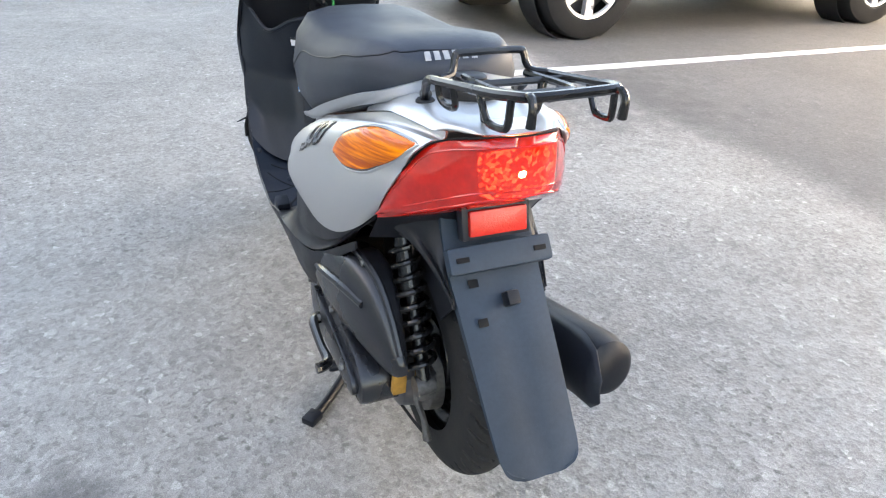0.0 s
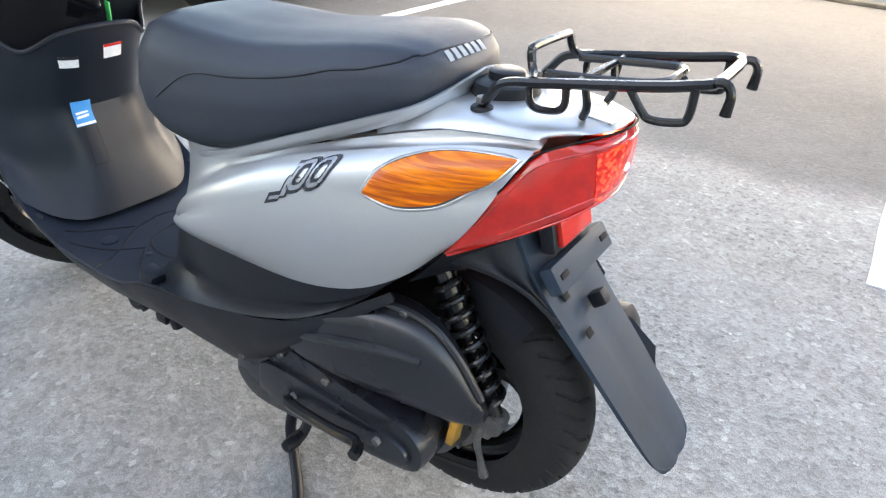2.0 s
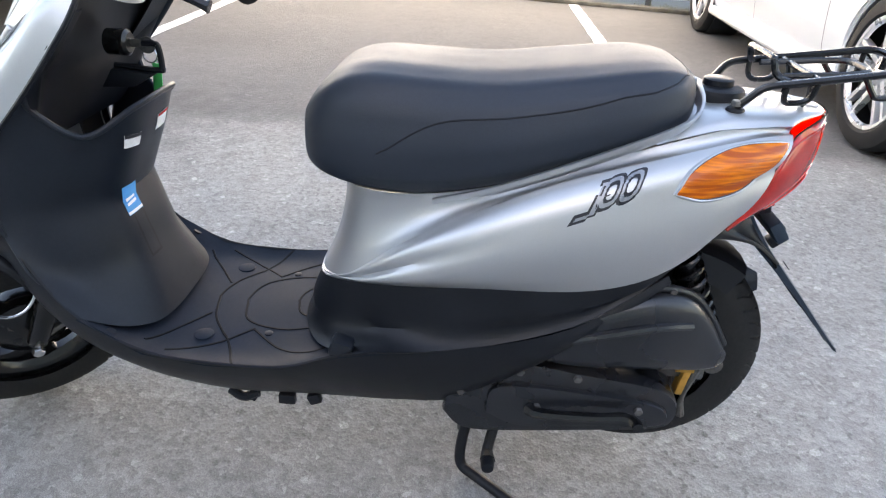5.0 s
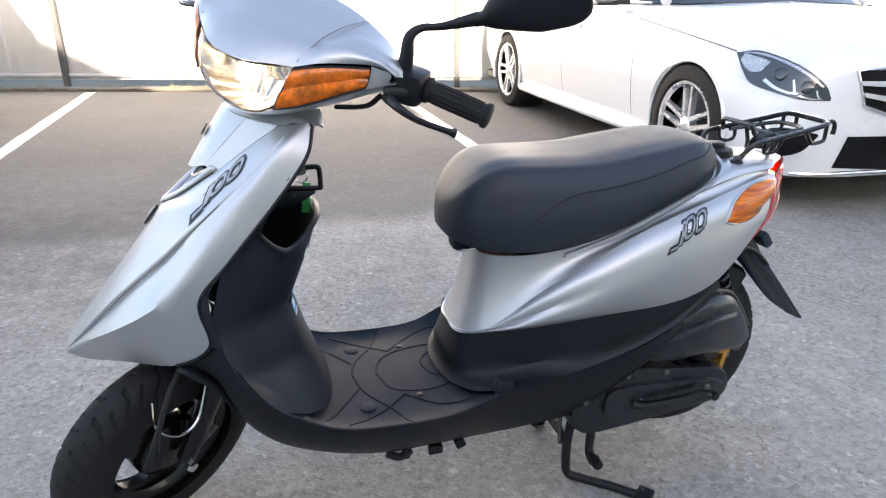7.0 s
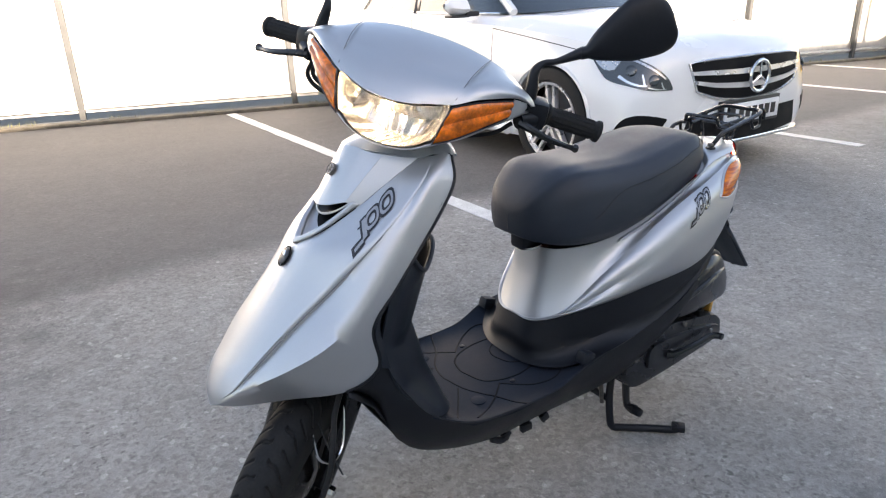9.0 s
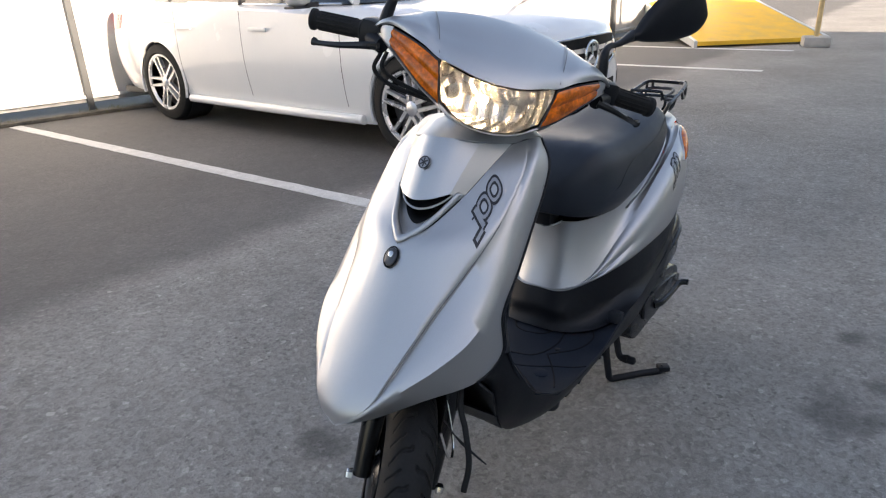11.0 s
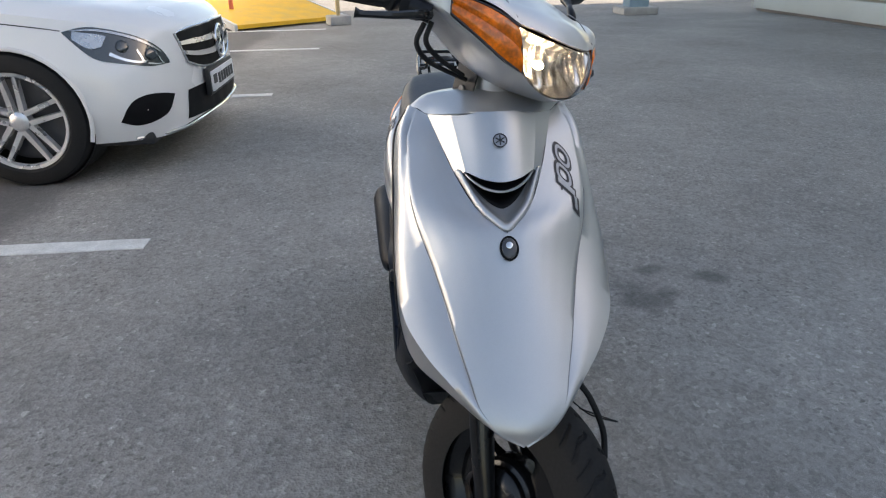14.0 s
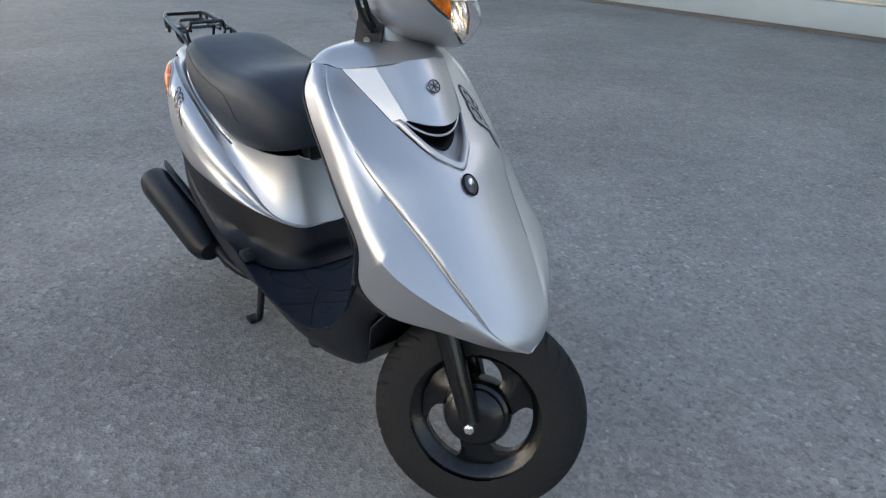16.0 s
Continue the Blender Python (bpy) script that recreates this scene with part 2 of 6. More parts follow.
M_BLUEPOST = mat("blue_grey_paint", (0.2, 0.3, 0.36), 0.5, var=0.1, bump=0.05)
M_REDPAINT = mat("red_band_paint", (0.55, 0.12, 0.06), 0.5, bump=0.02)


def glass(name, tint=(1, 1, 1), rough=0.02):
    m = bpy.data.materials.new(name)
    m.use_nodes = True
    b = m.node_tree.nodes["Principled BSDF"]
    b.inputs["Base Color"].default_value = (*tint, 1)
    b.inputs["Roughness"].default_value, b.inputs["Transmission Weight"].default_value = rough, 1.0
    b.inputs["IOR"].default_value = 1.12
    return m


M_GLASS = glass("clear_lens")
M_REFL = mat("reflector_chrome", (0.66, 0.65, 0.63), 0.24, 0.9, var=0.1, bump=0.0)
M_BULB = mat("lit_bulb", (1, 0.85, 0.6), 0.3, bump=0, emit=((1.0, 0.80, 0.54), 26.0))
M_TAILBULB = mat("lit_tail_bulb", (1, 0.2, 0.1), 0.3, bump=0, emit=((1.0, 0.25, 0.12), 25.0))




def fluted(m, scale):
    """Gives the reflector upright flutes."""
    n, ln = m.node_tree.nodes, m.node_tree.links
    tc, w, bn = n.new("ShaderNodeTexCoord"), n.new("ShaderNodeTexWave"), n.new("ShaderNodeBump")
    w.bands_direction = "X"
    w.inputs["Scale"].default_value, w.inputs["Distortion"].default_value = scale, 1.5
    bn.inputs["Strength"].default_value, bn.inputs["Distance"].default_value = 0.8, 0.006
    ln.new(tc.outputs["Object"], w.inputs["Vector"])
    ln.new(w.outputs["Fac"], bn.inputs["Height"])
    ln.new(bn.outputs[0], n["Principled BSDF"].inputs["Normal"])
    return m


def faceted_glow(name, colour):
    """A lit prismatic lens: each small facet glows with its own strength."""
    m = mat(name, (0.46, 0.009, 0.005), 0.12, bump=0, coat=0.6)
    n, ln = m.node_tree.nodes, m.node_tree.links
    b = n["Principled BSDF"]
    tc, v, r = n.new("ShaderNodeTexCoord"), n.new("ShaderNodeTexVoronoi"), n.new("ShaderNodeMapRange")
    v.inputs["Scale"].default_value = 220.0
    r.inputs[1].default_value, r.inputs[2].default_value, r.inputs[3].default_value, r.inputs[4].default_value = 0.5, 1.0, 0.015, 0.4
    ln.new(tc.outputs["Object"], v.inputs["Vector"])
    sep = n.new("ShaderNodeSeparateColor")
    ln.new(v.outputs["Color"], sep.inputs[0])
    ln.new(sep.outputs[0], r.inputs[0])
    b.inputs["Emission Color"].default_value = (*colour, 1)
    ln.new(r.outputs[0], b.inputs["Emission Strength"])
    return m


M_REFL = fluted(M_REFL, 16)
M_TAILGLOW = faceted_glow("lit_prismatic_lens", (1.0, 0.06, 0.025))


# ---------------------------------------------------------------- mesh tools
def V(*a):
    return Vector(a)


def part(name, bm, material, parent=None, label="", sharp=38.0, m=None):
    """Links a bmesh as one mesh object, under a thing or a part."""
    if m is not None:
        bm.transform(m)
    for f in bm.faces:
        f.smooth = True
    lim = radians(sharp)
    for e in bm.edges:
        if len(e.link_faces) == 2 and e.calc_face_angle(0) > lim:
            e.smooth = False
    me = bpy.data.meshes.new(name)
    bm.to_mesh(me)
    bm.free()
    me.materials.append(material)
    ob = new(name, me)
    ob.parent = parent
    if label:
        tagged(ob, label)
    return ob


def thing(name, label, category, group="", kind=""):
    return tagged(new(name), label, category, group, kind)


def cr(pts, n):
    """n points of a smooth curve through pts."""
    pts = [Vector(p) for p in pts]
    k = len(pts) - 1
    out = []
    for i in range(n):
        u = i / (n - 1) * k
        j = min(int(u), k - 1)
        t = u - j
        p1, p2 = pts[j], pts[j + 1]
        p0 = pts[j - 1] if j else (V(-p2.x, p2.y, p2.z) if p1.x == 0 and p2.x > 1e-6 else p1 * 2 - p2)
        p3 = pts[j + 2] if j + 2 <= k else (V(-p1.x, p1.y, p1.z) if p2.x == 0 and p1.x > 1e-6 else p2 * 2 - p1)
        out.append(0.5 * ((2 * p1) + (p2 - p0) * t + (2 * p0 - 5 * p1 + 4 * p2 - p3) * t * t + (3 * p1 - p0 - 3 * p2 + p3) * t ** 3))
    return out


def grid_mesh(rows, closed_u=False, closed_v=False):
    bm = bmesh.new()
    vs = [[bm.verts.new(p) for p in r] for r in rows]
    a, b = len(vs), len(vs[0])
    for i in range(a if closed_u else a - 1):
        for j in range(b if closed_v else b - 1):
            q = (vs[i][j], vs[i][(j + 1) % b], vs[(i + 1) % a][(j + 1) % b], vs[(i + 1) % a][j])
            try:
                bm.faces.new(q)
            except ValueError:
                pass
    return bm


def tidy(bm, inside=None, dist=0.0004):
    bmesh.ops.remove_doubles(bm, verts=bm.verts, dist=dist)
    bmesh.ops.dissolve_degenerate(bm, dist=0.0002, edges=bm.edges)
    bmesh.ops.recalc_face_normals(bm, faces=bm.faces)
    if inside is not None:
        s = sum((f.normal.dot(f.calc_center_median() - inside) * f.calc_area() for f in bm.faces))
        if s < 0:
            bmesh.ops.reverse_faces(bm, faces=bm.faces)
    return bm


def patch_rows(rails, nu, nv, crowns, inside, ease=0.0):
    """Rows of points of a surface over the rails; every strip between two rails bulges outwards by its crown."""
    curves = [cr(r, nu) for r in rails]
    rows = []
    for k in range(len(curves) - 1):
        a, b = curves[k], curves[k + 1]
        c = crowns[k] if isinstance(crowns, (list, tuple)) else crowns
        for j in range(nv + (k == len(curves) - 2)):
            t = j / nv
            row = []
            for i in range(nu):
                p = a[i].lerp(b[i], t)
                if c:
                    d = a[min(i + 1, nu - 1)] - a[max(i - 1, 0)] + b[min(i + 1, nu - 1)] - b[max(i - 1, 0)]
                    nrm = d.cross(b[i] - a[i])
                    if abs(a[i].x) < 1e-6 and abs(b[i].x) < 1e-6:
                        nrm.x = 0
                    if nrm.length > 1e-9:
                        nrm.normalize()
                        if nrm.dot(p - inside) < 0:
                            nrm.negate()
                        p = p + nrm * c * 4 * t * (1 - t) * (min(1.0, i / (nu * ease)) if ease else 1.0)
                row.append(p)
            rows.append(row)
    return rows


def patch(rails, nu=24, nv=6, crowns=0.0, inside=(0, 0.5, 0.4), mirror=True, thick=0.0, ease=0.0):
    """A panel over rails given for the +x side, mirrored to the other side where asked, with a real thickness."""
    inside = Vector(inside)
    rows = patch_rows(rails, nu, nv, crowns, inside, ease)
    bm = grid_mesh(rows)
    if mirror:
        other = grid_mesh([[V(-p.x, p.y, p.z) for p in r] for r in rows])
        me = bpy.data.meshes.new("tmp")
        other.to_mesh(me)
        other.free()
        bm.from_mesh(me)
        bpy.data.meshes.remove(me)
        inside = V(0, inside.y, inside.z)
    tidy(bm, inside)
    if thick:
        shell(bm, thick)
    return bm


def shell(bm, thick):
    """Gives an open surface a thickness, inwards."""
    bm.normal_update()
    faces = list(bm.faces)
    off = {v: v.co - v.normal * thick for v in bm.verts}
    twin = {v: bm.verts.new(c) for v, c in off.items()}
    rim = [e for e in bm.edges if len(e.link_faces) == 1]
    for f in faces:
        bm.faces.new([twin[v] for v in reversed(f.verts)])
    for e in rim:
        loop = e.link_loops[0]
        a, b = loop.vert, loop.link_loop_next.vert
        try:
            bm.faces.new((b, a, twin[a], twin[b]))
        except ValueError:
            pass
    return bm


def mirrored(bm):
    """The same surface on the other side of x = 0."""
    o = bm.copy()
    for v in o.verts:
        v.co.x = -v.co.x
    bmesh.ops.reverse_faces(o, faces=o.faces)
    return o


def tube(pts, r, n=0, seg=8, closed=False, caps=True):
    """A round bar along a smooth curve; r is one radius or one for each given point."""
    pts = [Vector(p) for p in pts]
    if n:
        radii = [V(x, 0, 0) for x in (r if isinstance(r, (list, tuple)) else [r] * len(pts))]
        if closed:
            ring = cr(pts[-2:] + pts + pts[:3], n + 1)
        path, rr = cr(pts, n), [p.x for p in cr(radii, n)]
    else:
        path, rr = pts, r if isinstance(r, (list, tuple)) else [r] * len(pts)
    rows, up = [], None
    k = len(path)
    for i, p in enumerate(path):
        if closed:
            d = path[(i + 1) % k] - path[i - 1]
        else:
            d = path[min(i + 1, k - 1)] - path[max(i - 1, 0)]
        d.normalize()
        if up is None:
            up = V(0, 0, 1) if abs(d.z) < 0.9 else V(1, 0, 0)
        up = (up - d * up.dot(d)).normalized()
        side = d.cross(up)
        rows.append([p + (side * math.cos(2 * math.pi * j / seg) + up * math.sin(2 * math.pi * j / seg)) * rr[i] for j in range(seg)])
    bm = grid_mesh(rows, closed_u=closed, closed_v=True)
    if caps and not closed:
        bm.verts.ensure_lookup_table()
        bm.faces.new(bm.verts[:seg])
        bm.faces.new(bm.verts[-seg:])
    bmesh.ops.recalc_face_normals(bm, faces=bm.faces)
    return bm


def lathe(profile, seg=40, m=None, smooth_n=0, fill=True):
    """A body turned about x: profile is (x, radius) from one end to the other."""
    if smooth_n:
        profile = [(p.x, p.y) for p in cr([V(a, b, 0) for a, b in profile], smooth_n)]
    rows = [[V(h, r * math.cos(2 * math.pi * j / seg), r * math.sin(2 * math.pi * j / seg)) for j in range(seg)] for h, r in profile]
    bm = grid_mesh(rows, closed_v=True)
    bmesh.ops.remove_doubles(bm, verts=bm.verts, dist=1e-5)
    if fill:
        bmesh.ops.holes_fill(bm, edges=[e for e in bm.edges if len(e.link_faces) == 1], sides=0)
    bmesh.ops.recalc_face_normals(bm, faces=bm.faces)
    if m is not None:
        bm.transform(m)
    return bm


def block(size, m=None, bevel=0.004, seg=2):
    bm = bmesh.new()
    bmesh.ops.create_cube(bm, size=1.0)
    for v in bm.verts:
        v.co = V(v.co.x * size[0], v.co.y * size[1], v.co.z * size[2])
    if bevel:
        bmesh.ops.bevel(bm, geom=bm.edges[:], offset=bevel, segments=seg, profile=0.6, affect="EDGES")
    if m is not None:
        bm.transform(m)
    return bm


def span(x0, x1, y0, y1, z0, z1, bevel=0.004):
    return block((x1 - x0, y1 - y0, z1 - z0), Matrix.Translation(((x0 + x1) / 2, (y0 + y1) / 2, (z0 + z1) / 2)), bevel)


def slab(outline, depth, m=None, bevel=0.0):
    """A plate with the outline (x, y) and a depth along z."""
    bm = bmesh.new()
    lo = [bm.verts.new((x, y, 0)) for x, y in outline]
    hi = [bm.verts.new((x, y, depth)) for x, y in outline]
    k = len(lo)
    bm.faces.new(list(reversed(lo)))
    bm.faces.new(hi)
    for i in range(k):
        bm.faces.new((lo[i], lo[(i + 1) % k], hi[(i + 1) % k], hi[i]))
    bmesh.ops.recalc_face_normals(bm, faces=bm.faces)
    if bevel:
        bmesh.ops.bevel(bm, geom=[e for e in bm.edges if e.calc_face_angle(0) > 0.8], offset=bevel, segments=2, profile=0.6, affect="EDGES")
    if m is not None:
        bm.transform(m)
    return bm


def join(*bms):
    """Several bmeshes as one."""
    out = bms[0]
    for b in bms[1:]:
        me = bpy.data.meshes.new("tmp")
        b.to_mesh(me)
        b.free()
        out.from_mesh(me)
        bpy.data.meshes.remove(me)
    return out


def surface_of(*bms):
    """A search tree of surfaces, to lay trim and marks on."""
    from mathutils.bvhtree import BVHTree
    vs, fs = [], []
    for bm in bms:
        bm.verts.index_update()
        o = len(vs)
        vs += [v.co.copy() for v in bm.verts]
        fs += [[v.index + o for v in f.verts] for f in bm.faces]
    return BVHTree.FromPolygons(vs, fs)


def laid(tree, a, b, nu=8, nv=4, lift=0.001, thick=0.0, bulge=0.0, out=None):
    """A strip between the curves a and b, laid on a surface and lifted off it; it may bulge in its middle."""
    A, B = cr(a, nu), cr(b, nu)
    rows = []
    for j in range(nv):
        t = j / (nv - 1)
        row = []
        for i in range(nu):
            p = A[i].lerp(B[i], t)
            hit, nrm, _, _ = tree.find_nearest(p)
            if (nrm.dot(out) if out is not None else nrm.dot(p - hit)) < 0:
                nrm = -nrm
            s = i / (nu - 1)
            row.append(hit + nrm * (lift + bulge * math.sqrt(max(0, 16 * t * (1 - t) * s * (1 - s)))))
        rows.append(row)
    bm = grid_mesh(rows)
    bmesh.ops.recalc_face_normals(bm, faces=bm.faces)
    if out is not None and sum((f.normal.dot(out) for f in bm.faces)) < 0:
        bmesh.ops.reverse_faces(bm, faces=bm.faces)
    if thick:
        shell(bm, thick)
    return bm


# ---------------------------------------------------------------- ground and setting
def ground_sheet():
    bm = bmesh.new()
    xs = [-400, -60, -20, 20, 60, 400]
    vs = [[bm.verts.new((x, y, 0)) for y in xs] for x in xs]
    for i in range(5):
        for j in range(5):
            bm.faces.new((vs[i][j], vs[i + 1][j], vs[i + 1][j + 1], vs[i][j + 1]))
    return bm


tagged(part("ground", ground_sheet(), M_ASPHALT), "worn grey asphalt of a parking lot", "ground", kind="structure")


def road_line(x0, x1, y, w=0.1):
    """A painted line, with slightly ragged edges, 4 mm proud."""
    n = max(4, int((x1 - x0) / 0.12))
    rnd = random.Random(int((y + 50) * 100))
    lo = [(x0 + (x1 - x0) * i / n, y - w / 2 + rnd.uniform(-0.004, 0.004)) for i in range(n + 1)]
    hi = [(x0 + (x1 - x0) * i / n, y + w / 2 + rnd.uniform(-0.004, 0.004)) for i in range(n, -1, -1)]
    ob = part("parking_line", slab(lo + hi, 0.004), M_LINE)
    return tagged(ob, "white painted parking bay line on the asphalt", "road marking", "parking bay lines", "structure")


for yy, xa, xb in ((2.52, 1.2, 6.6), (-0.58, 1.19, 5.95), (-3.62, 1.13, 5.3), (-6.4, 0.97, 4.6), (-8.55, 1.05, 4.2)):
    road_line(xa, xb, yy)

# fence along the bays' heads, from a far corner past the ramp
FENCE_A, FENCE_B = V(3.3, -13.0, 0), V(8.5, 9.5, 0)


def fence():
    d = (FENCE_B - FENCE_A)
    length = d.length
    d.normalize()
    nrm = V(-d.y, d.x, 0)
    ang = math.atan2(d.y, d.x)
    root = thing("sheet_metal_fence", "tall white profiled sheet-metal fence along the parking bays", "fence", kind="structure")
    count = int(length / 2.0)
    step = length / count
    ribs, depth = 13, 0.012
    rows = []
    for z in (0.1, 3.0):
        row = []
        for i in range(ribs * 4 + 1):
            k = i % 4
            row.append(V(step * i / (ribs * 4), -depth if k in (1, 2) else 0, z))
        rows.append(row)
    bm = grid_mesh(rows)
    shell(bm, 0.002)
    base = part("fence_panel", bm, M_FENCE, root, sharp=20)
    base.matrix_basis = Matrix.Translation(FENCE_A) @ Matrix.Rotation(ang, 4, "Z")
    post = part("fence_post", span(-0.028, 0.028, 0.013, 0.07, 0, 3.1, 0.004), M_FENCEPOST, root)
    post.matrix_basis = Matrix.Translation(FENCE_A + d * 1.5) @ Matrix.Rotation(ang, 4, "Z")
    rail = part("fence_rail", span(0, length, 0.004, 0.04, 0.14, 0.17, 0), M_POST, root)
    rail.matrix_basis = base.matrix_basis.copy()
    for i in range(1, count):
        for o, shift in ((base, 0.0), (post, 1.5)):
            c = o.copy()
            scene.collection.objects.link(c)
            c.matrix_basis = Matrix.Translation(FENCE_A + d * (step * i + shift)) @ Matrix.Rotation(ang, 4, "Z")
    verge = part("verge", span(0, length, 0.05, 0.2, 0, 0.035, 0.012), M_SOIL)
    verge.matrix_basis = base.matrix_basis.copy()
    tagged(verge, "low strip of dark earth and grit along the fence foot", "verge", kind="structure")
    rnd = random.Random(5)
    gm = bmesh.new()
    for i in range(5200):
        t = rnd.random() * length
        p = FENCE_A + d * t + nrm * rnd.uniform(0.06, 0.12 + 0.1 * rnd.random())
        if noise.noise(p * 1.7) < -0.05:
            continue
        h, a = rnd.uniform(0.02, 0.09), rnd.random() * 6.28
        s = V(math.cos(a), math.sin(a), 0) * 0.004
        lean = V(rnd.uniform(-1, 1), rnd.uniform(-1, 1), 0) * h * 0.5
        gm.faces.new([gm.verts.new(p - s), gm.verts.new(p + s), gm.verts.new(p + lean + V(0, 0, h))])
    tagged(part("dry_grass", gm, M_GRASS), "dry grass tufts along the fence foot", "grass", kind="stuff")


fence()

# long building whose shade covers the lot
WALL_X = -6.85


def building():
    root = thing("building", "long building clad in pale grey-white ribbed sheets", "building", kind="structure")
    rows = []
    y0, y1 = -9.7, 40.0
    n = int((y1 - y0) / 0.1)
    ribs = []
    for i in range(n * 2 + 1):
        ribs.append((y0 + (y1 - y0) * i / (n * 2), 0.012 if i % 2 else 0.0))
    zs = [0.35 + 0.2 * k for k in range(20)]
    flat = []
    for k, z in enumerate(zs):
        dx = 0.0
        flat.append((z, 0.0))
        flat.append((z + 0.15, 0.0))
        flat.append((z + 0.165, -0.018))
        flat.append((z + 0.185, -0.018))
    bm = grid_mesh([[V(WALL_X + dx, y0, z), V(WALL_X + dx, y1, z)] for z, dx in flat])
    shell(bm, 0.2)
    part("cladding", bm, M_WALL, root, sharp=10)
    part("plinth", span(WALL_X - 0.3, WALL_X + 0.05, y0, y1, 0.05, 0.32, 0.01), M_WALL, root)
    # dark recessed strip, coloured as the shadow line at the wall's base
    part("plinth_foot", span(WALL_X - 0.3, WALL_X - 0.02, y0, y1, 0, 0.05, 0), M_FARWALL, root)
    part("gable_wall", span(WALL_X - 14, WALL_X - 0.2, y0 - 0.1, y0 + 0.1, 0, 4.24, 0), M_WALL, root)
    along_y = lambda x: Matrix(((0, 0, 1, x), (1, 0, 0, 0), (0, 1, 0, 0), (0, 0, 0, 1)))
    # unseen roof, its edge sloped so that the shade ends at the fence foot
    part("roof", slab([(y0 - 0.15, 4.25), (y1, 4.25), (y1, 5.5), (2.3, 5.5), (y0 - 0.15, 4.38)], 14.3, along_y(WALL_X - 14.2)), M_POST, root)
    # unseen block added to cast the slanting shade on the fence
    part("raised_roof", slab([(3.9, 5.5), (5.45, 6.42), (y1, 6.42), (y1, 5.5)], 13.5, Matrix(((0, 0, 1, WALL_X - 13.7), (1, 0, 0, 0), (0, 1, 0, 0), (0, 0, 0, 1)))), M_WALL, root)
    for k in range(11):
        yy = y0 + 3.1 + 5.0 * k
        part("joint_strip", span(WALL_X + 0.002, WALL_X + 0.03, yy, yy + 0.06, 0.32, 4.24, 0.004), M_WALL, root)
    root.matrix_basis = Matrix.Translation((-6.64, -2.0, 0)) @ Matrix.Rotation(radians(2.5), 4, "Z") @ Matrix.Translation((-WALL_X, 2.0, 0))


building()


def far_wall():
    root = thing("low_wall", "low dark grey wall across the far end of the yard", "wall", kind="structure")
    a, b = V(-1.0, -31.2, 0), V(-13.0, -27.2, 0)
    d = (b - a).normalized()
    for k in range(5):
        p = a.lerp(b, k / 5)
        bm = span(0.02, (b - a).length / 5 - 0.02, -0.15, 0.15, 0, 1.3, 0.02)
        bm.transform(Matrix.Translation(p) @ Matrix.Rotation(math.atan2(d.y, d.x), 4, "Z"))
        part("panel", bm, M_FARWALL, root)


far_wall()


# ---------------------------------------------------------------- parked cars
def cut_arches(bm, centres, r):
    """Cuts round wheel arches out of a closed body."""
    me = bpy.data.meshes.new("tmp")
    bm.to_mesh(me)
    bm.free()
    ob = new("tmp", me)
    cutters = []
    for (x0, x1, y, z) in centres:
        c = bmesh.new()
        bmesh.ops.create_cone(c, cap_ends=True, segments=48, radius1=r, radius2=r, depth=abs(x1 - x0))
        c.transform(Matrix.Translation(((x0 + x1) / 2, y, z)) @ Matrix.Rotation(math.pi / 2, 4, "Y"))
        cm = bpy.data.meshes.new("tmp")
        c.to_mesh(cm)
        c.free()
        co = new("tmp", cm)
        cutters.append(co)
        md = ob.modifiers.new("cut", "BOOLEAN")
        md.operation, md.object, md.solver = "DIFFERENCE", co, "EXACT"
    dg = bpy.context.evaluated_depsgraph_get()
    done = bpy.data.meshes.new_from_object(ob.evaluated_get(dg))
    out = bmesh.new()
    out.from_mesh(done)
    for o in (ob, *cutters):
        m_ = o.data
        bpy.data.objects.remove(o)
        bpy.data.meshes.remove(m_)
    bpy.data.meshes.remove(done)
    return out


def body_shell(table, nu=60, nv=4):
    """A closed body over stations (y, then x z pairs from the sill up to the middle)."""
    rails = []
    k = (len(table[0]) - 1) // 2
    rails.append([V(0, r[0], r[2]) for r in table])
    for i in range(k):
        rails.append([V(r[1 + 2 * i], r[0], r[2 + 2 * i]) for r in table])
    rows = patch_rows(rails, nu, nv, 0.004, V(0, -1.5, 0.5))
    bm = grid_mesh(rows)
    o = grid_mesh([[V(-p.x, p.y, p.z) for p in r] for r in rows])
    join(bm, o)
    bmesh.ops.remove_doubles(bm, verts=bm.verts, dist=0.001)
    bmesh.ops.holes_fill(bm, edges=[e for e in bm.edges if len(e.link_faces) == 1], sides=0)
    bmesh.ops.recalc_face_normals(bm, faces=bm.faces)
    return bm


def car_tyre(r, w, rim):
    return lathe([(-w * .42, rim), (-w * .5, rim + .02), (-w * .5, r - .045), (-w * .44, r - .012), (-w * .34, r), (w * .34, r), (w * .44, r - .012), (w * .5, r - .045), (w * .5, rim + .02), (w * .42, rim)], 56, fill=False)


